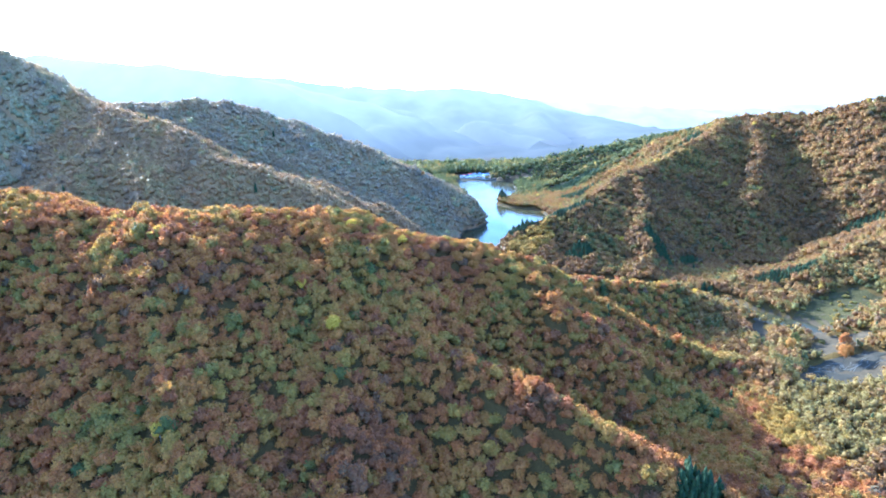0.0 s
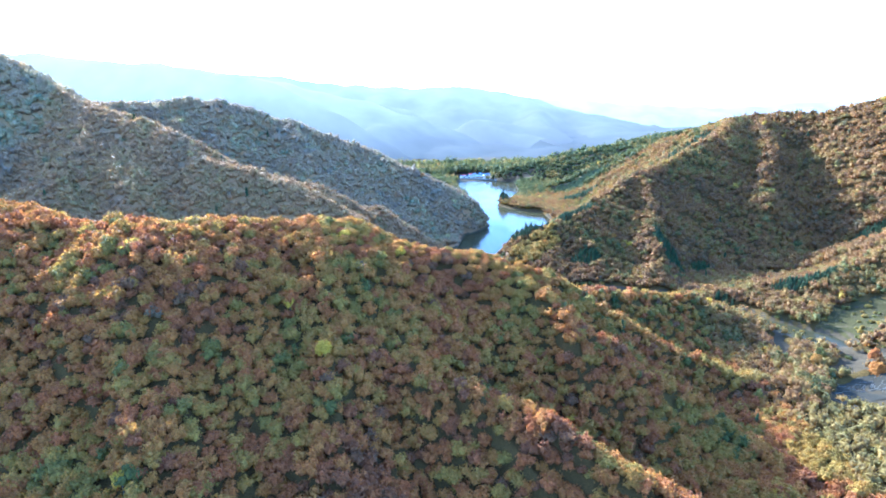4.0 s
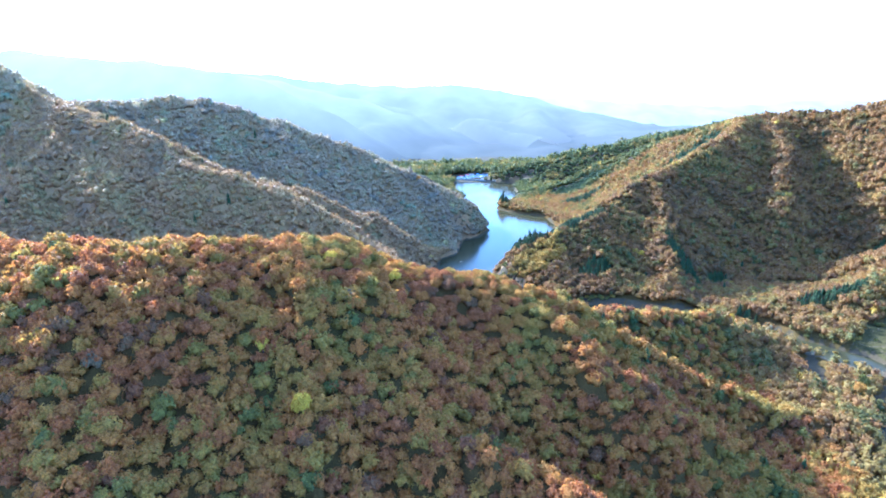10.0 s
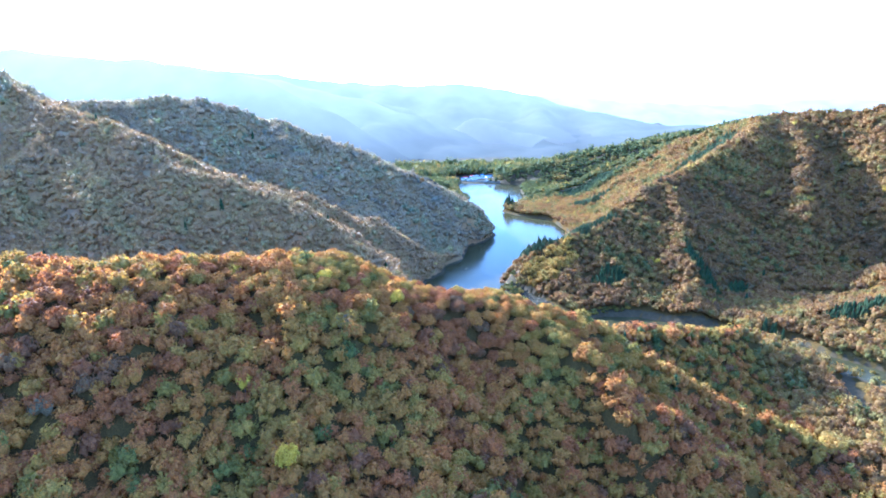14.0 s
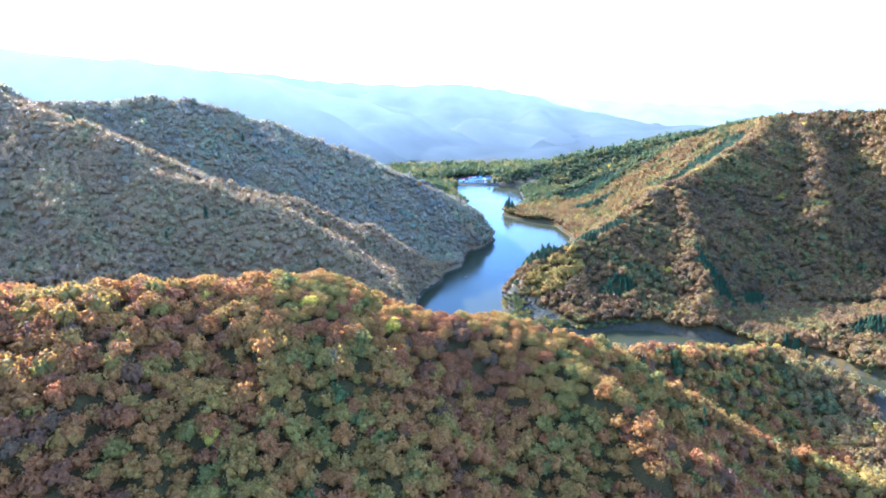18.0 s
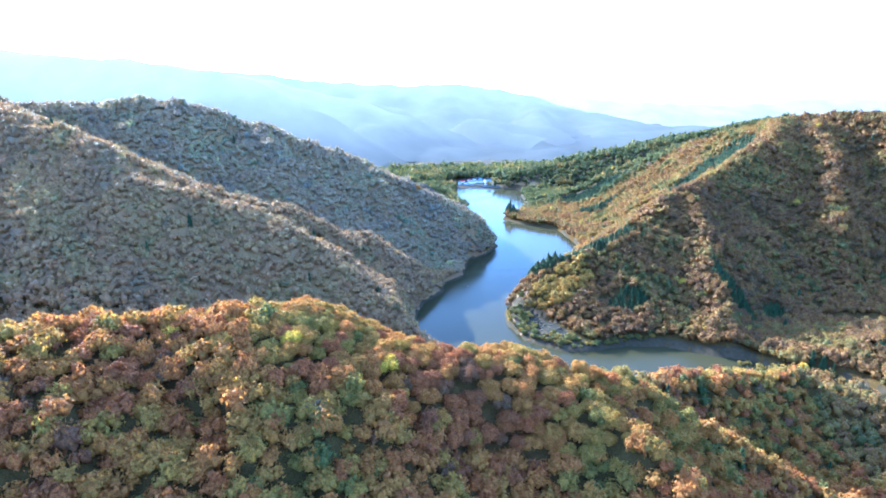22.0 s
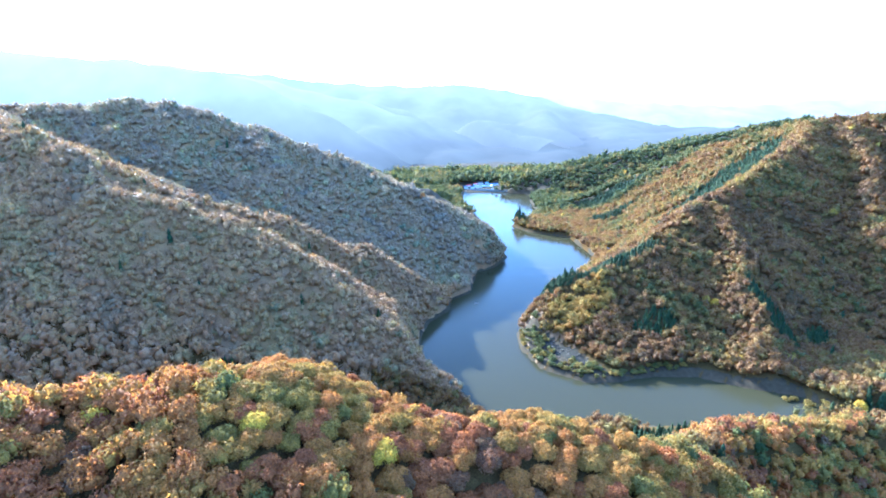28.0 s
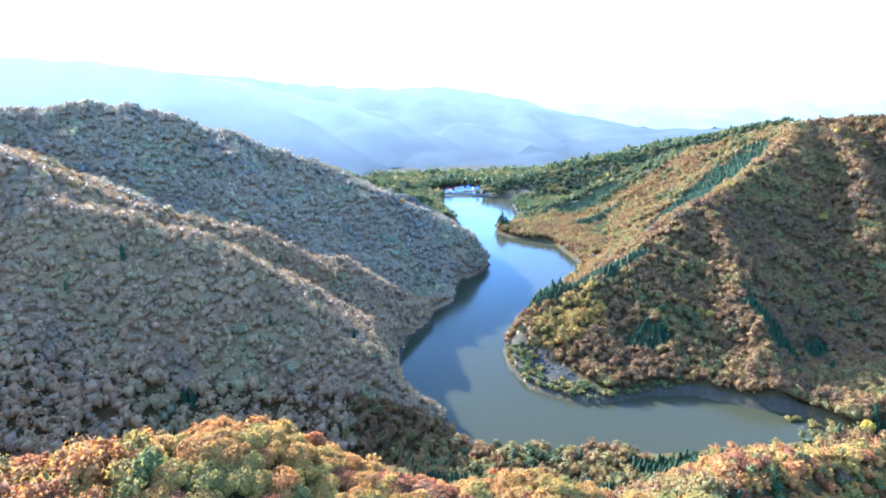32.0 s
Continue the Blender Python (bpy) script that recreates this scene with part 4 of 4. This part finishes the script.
tagged(new("meadow", sheet("meadow", np.arange(340, 484, 4.0), np.arange(450, 576, 4.0), lambda x, y: land(x, y) + np.where(in_any([(412, 512, 62, 33, 30)], x, y) & (shore_distance(x, y) > 2), 0.15, -2.0), GRASS)), "dry grey-green grass of the open slope by the inlet", "meadow", kind="structure")
tagged(new("bank", sheet("bank", np.arange(66, 134, 2.0), np.arange(620, 704, 2.0), lambda x, y: land(x, y) + np.where(in_any([(100, 662, 38, 8, -62)], x, y), 0.15, -2.0), SAND)), "bare tan soil of an eroded bank", "bank", kind="structure")


# -- concrete: track by the inlet, chute on the hillside --
def slab_run(name, label, category, line, wide, thick, count, mat, kind=""):
    """A run of cast slabs along a line over the ground; each slab is a piece of its own."""
    (ax, ay), (bx, by) = line
    run = empty(name, (0, 0, 0), label, category)
    if kind:
        run["kind"] = kind
    for k in range(count):
        s0, s1 = k / count, (k + 0.96) / count
        p = [(ax + (bx - ax) * s, ay + (by - ay) * s) for s in (s0, s1)]
        z = [height(*q) for q in p]
        mid = Vector(((p[0][0] + p[1][0]) / 2, (p[0][1] + p[1][1]) / 2, (z[0] + z[1]) / 2 + 0.25))
        flat = math.hypot(p[1][0] - p[0][0], p[1][1] - p[0][1])
        b = box((math.hypot(flat, z[1] - z[0]), wide, thick), (0, 0, -thick / 2), 0.04)
        bmesh.ops.transform(b, matrix=Matrix.Translation(mid) @ Matrix.Rotation(math.atan2(by - ay, bx - ax), 4, "Z") @ Matrix.Rotation(-math.atan2(z[1] - z[0], flat), 4, "Y"), verts=b.verts)
        part("slab", b, mat, run)
    return run


slab_run("concrete_track", "straight pale concrete track down to the inlet", "track", ((292, 478), (280, 438)), 3.2, 0.5, 12, PALE_STONE)
slab_run("concrete_chute", "pale concrete drainage chute on the wooded slope", "chute", ((384, 700), (368, 664)), 6.0, 0.6, 9, PALE_STONE)


# -- shore road with its guard rail --
def ribbon(points, wide, lift, mat, name):
    vs, fs = [], []
    for k, (x, y) in enumerate(points):
        a, b = points[max(k - 1, 0)], points[min(k + 1, len(points) - 1)]
        d = Vector((b[0] - a[0], b[1] - a[1])).normalized()
        vs += [(x - d.y * wide / 2, y + d.x * wide / 2, 4.0 + lift), (x + d.y * wide / 2, y - d.x * wide / 2, 4.0 + lift)]
        if k:
            fs.append((2 * k - 2, 2 * k - 1, 2 * k + 1, 2 * k))
    return new(name, mesh_of(name, vs, fs, mat))


def finer(line, step):
    out = []
    for (ax, ay), (bx, by) in zip(line, line[1:]):
        n = max(1, int(math.hypot(bx - ax, by - ay) / step))
        out += [(ax + (bx - ax) * k / n, ay + (by - ay) * k / n) for k in range(n)]
    return out + [line[-1]]


road_line = finer(TRACKS[0][0], 4.0)
tagged(ribbon(road_line, 5.0, 0.12, ASPHALT, "road"), "narrow grey asphalt road along the bay", "road", kind="structure")
rail = empty("guard_rail", (0, 0, 0), "galvanised guard rail along the shore road", "guard rail")
for k, ((ax, ay), (bx, by)) in enumerate(zip(road_line, road_line[1:])):
    d = Vector((bx - ax, by - ay, 0)).normalized()
    off = Vector((d.y, -d.x, 0)) * -2.7
    if off.x > 0:
        off = -off
    a, b = Vector((ax, ay, 4.0)) + off, Vector((bx, by, 4.0)) + off
    part("post", rod(a + Vector((0, 0, -0.3)), a + Vector((0, 0, 0.8)), 0.07, 0.07, 6), STEEL, rail)
    part("beam", rod(a + Vector((0, 0, 0.65)), b + Vector((0, 0, 0.65)), 0.14, 0.14, 4), STEEL, rail)


# -- houses --
def house(x, y, w, d, h, turn, roof, label, name="house", group="village houses", z=None):
    """A small gabled house with real openings' frames, panes, a door and deep eaves."""
    base = height(x, y) if z is None else z
    hs = empty(name, (x, y, base), label, "house", group, turn)
    part("wall", box((w, d, h + 1.5), (0, 0, -1.5), 0.05), PLASTER, hs)
    bm = bmesh.new()
    rise, over, th = d * 0.32, 0.6, 0.22
    prof = [(-d / 2 - over, h - 0.2), (0, h + rise), (d / 2 + over, h - 0.2), (d / 2 + over, h - 0.2 + th), (0, h + rise + th), (-d / 2 - over, h - 0.2 + th)]
    ends = [[bm.verts.new((s * (w / 2 + over), py, pz)) for py, pz in prof] for s in (-1, 1)]
    for k in range(6):
        bm.faces.new((ends[0][k], ends[0][(k + 1) % 6], ends[1][(k + 1) % 6], ends[1][k]))
    for e in ends:
        bm.faces.new((e[0], e[1], e[4], e[5]))
        bm.faces.new((e[1], e[2], e[3], e[4]))
    bmesh.ops.recalc_face_normals(bm, faces=bm.faces)
    part("roof", bm, roof, hs)
    bm = bmesh.new()
    for s in (-1, 1):
        t = [bm.verts.new((s * w / 2 + o, py, pz)) for o in (-0.1, 0.1) for py, pz in ((-d / 2, h), (d / 2, h), (0, h + rise - 0.05))]
        for q in ((0, 1, 2), (5, 4, 3), (0, 3, 4, 1), (1, 4, 5, 2), (2, 5, 3, 0)):
            bm.faces.new([t[i] for i in q])
    part("gable", bm, PLASTER, hs)
    for s in (-1, 1):
        for k in range(max(2, int(w / 3))):
            px = (k + 0.5) / max(2, int(w / 3)) * w - w / 2
            fr = part("window", box((1.5, 0.14, 1.2), (px, s * (d / 2 + 0.03), h * 0.4), 0.02), TIMBER, hs)
            part("pane", box((1.3, 0.06, 1.0), (px, s * (d / 2 + 0.09), h * 0.4 + 0.1)), GLASS, fr)
    part("door", box((0.14, 1.1, 2.05), (w / 2 + 0.03, 0, 0), 0.02), TIMBER, hs)
    return hs


house(247, 990, 9, 7, 3.4, 0.5, RED_ROOF, "white lakeside house with a red sheet-metal roof", group="")
house(238, 997, 5, 4, 2.6, 0.5, GREY_ROOF, "small white shed beside the red-roofed house", "shed", "")
village = random.Random(11)
for k, (x, y) in enumerate(((78, 1612), (88, 1632), (96, 1618), (106, 1640), (116, 1626), (128, 1650), (138, 1632), (70, 1640), (104, 1668), (122, 1680), (146, 1658), (90, 1662), (62, 1622))):
    big = k in (2, 4, 6)
    house(x, y, village.uniform(14, 20) if big else village.uniform(8, 12), village.uniform(8, 10) if big else 6.5, 6.2 if big else 4.0, village.uniform(-0.4, 0.4),
          (GREY_ROOF, BLUE_ROOF, GREY_ROOF, RED_ROOF)[k % 4] if k != 3 else GREY_ROOF, "white-walled %s at the head of the lake" % ("inn with a broad roof" if big else "village house"))

# -- dam at the head of the lake --
dam = empty("dam", (110, 1580, 0), "low pale concrete dam at the head of the lake", "dam", turn=math.atan2(-38, 88))
part("wall", box((112, 4.0, 9.0), (0, 0, -5.0), 0.15), PALE_STONE, dam)
part("walkway", box((112, 5.0, 0.5), (0, 0, 4.004), 0.06), PALE_STONE, dam)
for s in (-1, 1):
    part("parapet", box((112, 0.35, 1.1), (0, s * 2.2, 4.51), 0.04), PALE_STONE, dam)
for k in range(9):
    part("buttress", box((1.4, 1.6, 7.5), (-48 + 12 * k, -2.6, -4.0), 0.1), PALE_STONE, dam)
gate = part("gatehouse", box((5, 4.4, 4.5), (18, 0, 4.508), 0.08), PLASTER, dam)
part("gatehouse_roof", box((6, 5.4, 0.5), (18, 0, 9.01), 0.08), GREY_ROOF, gate)

# -- rowing boat on the lake --
boat = empty("rowing_boat", (28, 805, 0), "small dark rowing boat afloat on the lake", "boat", turn=0.5)
bm = bmesh.new()
rings = []
for k in range(9):
    s = k / 8 * 2 - 1
    half = 0.85 * (1 - abs(s) ** 2.6) + 0.03
    rings.append([bm.verts.new((s * 2.6, half * yy, zz + 0.18 * s * s)) for yy, zz in ((-1, 0.45), (-0.75, 0.0), (0, -0.15), (0.75, 0.0), (1, 0.45), (0.9, 0.45), (0.66, 0.06), (0, -0.08), (-0.66, 0.06), (-0.9, 0.45))])
for a, b in zip(rings, rings[1:]):
    for k in range(10):
        bm.faces.new((a[k], a[(k + 1) % 10], b[(k + 1) % 10], b[k]))
bmesh.ops.recalc_face_normals(bm, faces=bm.faces)
part("hull", bm, TIMBER, boat)
for x in (-1.1, 0.3, 1.5):
    part("thwart", box((0.28, 1.35, 0.05), (x, 0, 0.28), 0.01), TIMBER, boat)

# -- bare snags on the valley side --
for k, (x, y) in enumerate(((-64, 556), (-58, 561), (-22, 590), (-30, 578))):
    snag = empty("dead_tree", (x, y, height(x, y)), "bare grey dead tree above the cove", "dead tree", "dead trees by the cove", k)
    part("trunk", rod((0, 0, -1), (0.6, 0.2, 14), 0.26, 0.05, 6), LOG, snag)
    for b in range(6):
        z = 5 + 1.5 * b
        part("branch", rod((0.04 * z, 0.01 * z, z), (math.cos(b * 2.3) * 1.8, math.sin(b * 2.3) * 1.8, z + 1.2), 0.07, 0.02, 5), LOG, snag)


# -- reeds on the low spit --
def reeds(name, label, spots_, tall):
    r = np.random.default_rng(3)
    vs, fs = [], []
    for x, y in spots_:
        z = max(height(x, y), 0.0) - 0.1
        for _ in range(9):
            a, l, w = r.uniform(0, 6.28), tall * r.uniform(0.6, 1.2), 0.09
            bx, by = x + r.normal() * 0.5, y + r.normal() * 0.5
            n = len(vs)
            c, s = math.cos(a), math.sin(a)
            vs += [(bx - c * w, by - s * w, z), (bx + c * w, by + s * w, z), (bx + s * 0.4 * l, by - c * 0.4 * l, z + l)]
            fs.append((n, n + 1, n + 2))
    tagged(new(name, mesh_of(name, vs, fs, REED)), label, "reeds", kind="stuff")


reeds("reed_bed", "tan dry reeds on the low spit at the cove's mouth", [(4 - 26 * spread.random(), 605 + spread.gauss(0, 4)) for _ in range(420)], 1.8)
reeds("meadow_grass", "pale dry grass along the inlet's edge", [p for p in ((340 + 130 * spread.random(), 450 + 110 * spread.random()) for _ in range(900)) if shore_distance(np.array([p[0]]), np.array([p[1]]))[0] > 2], 1.2)
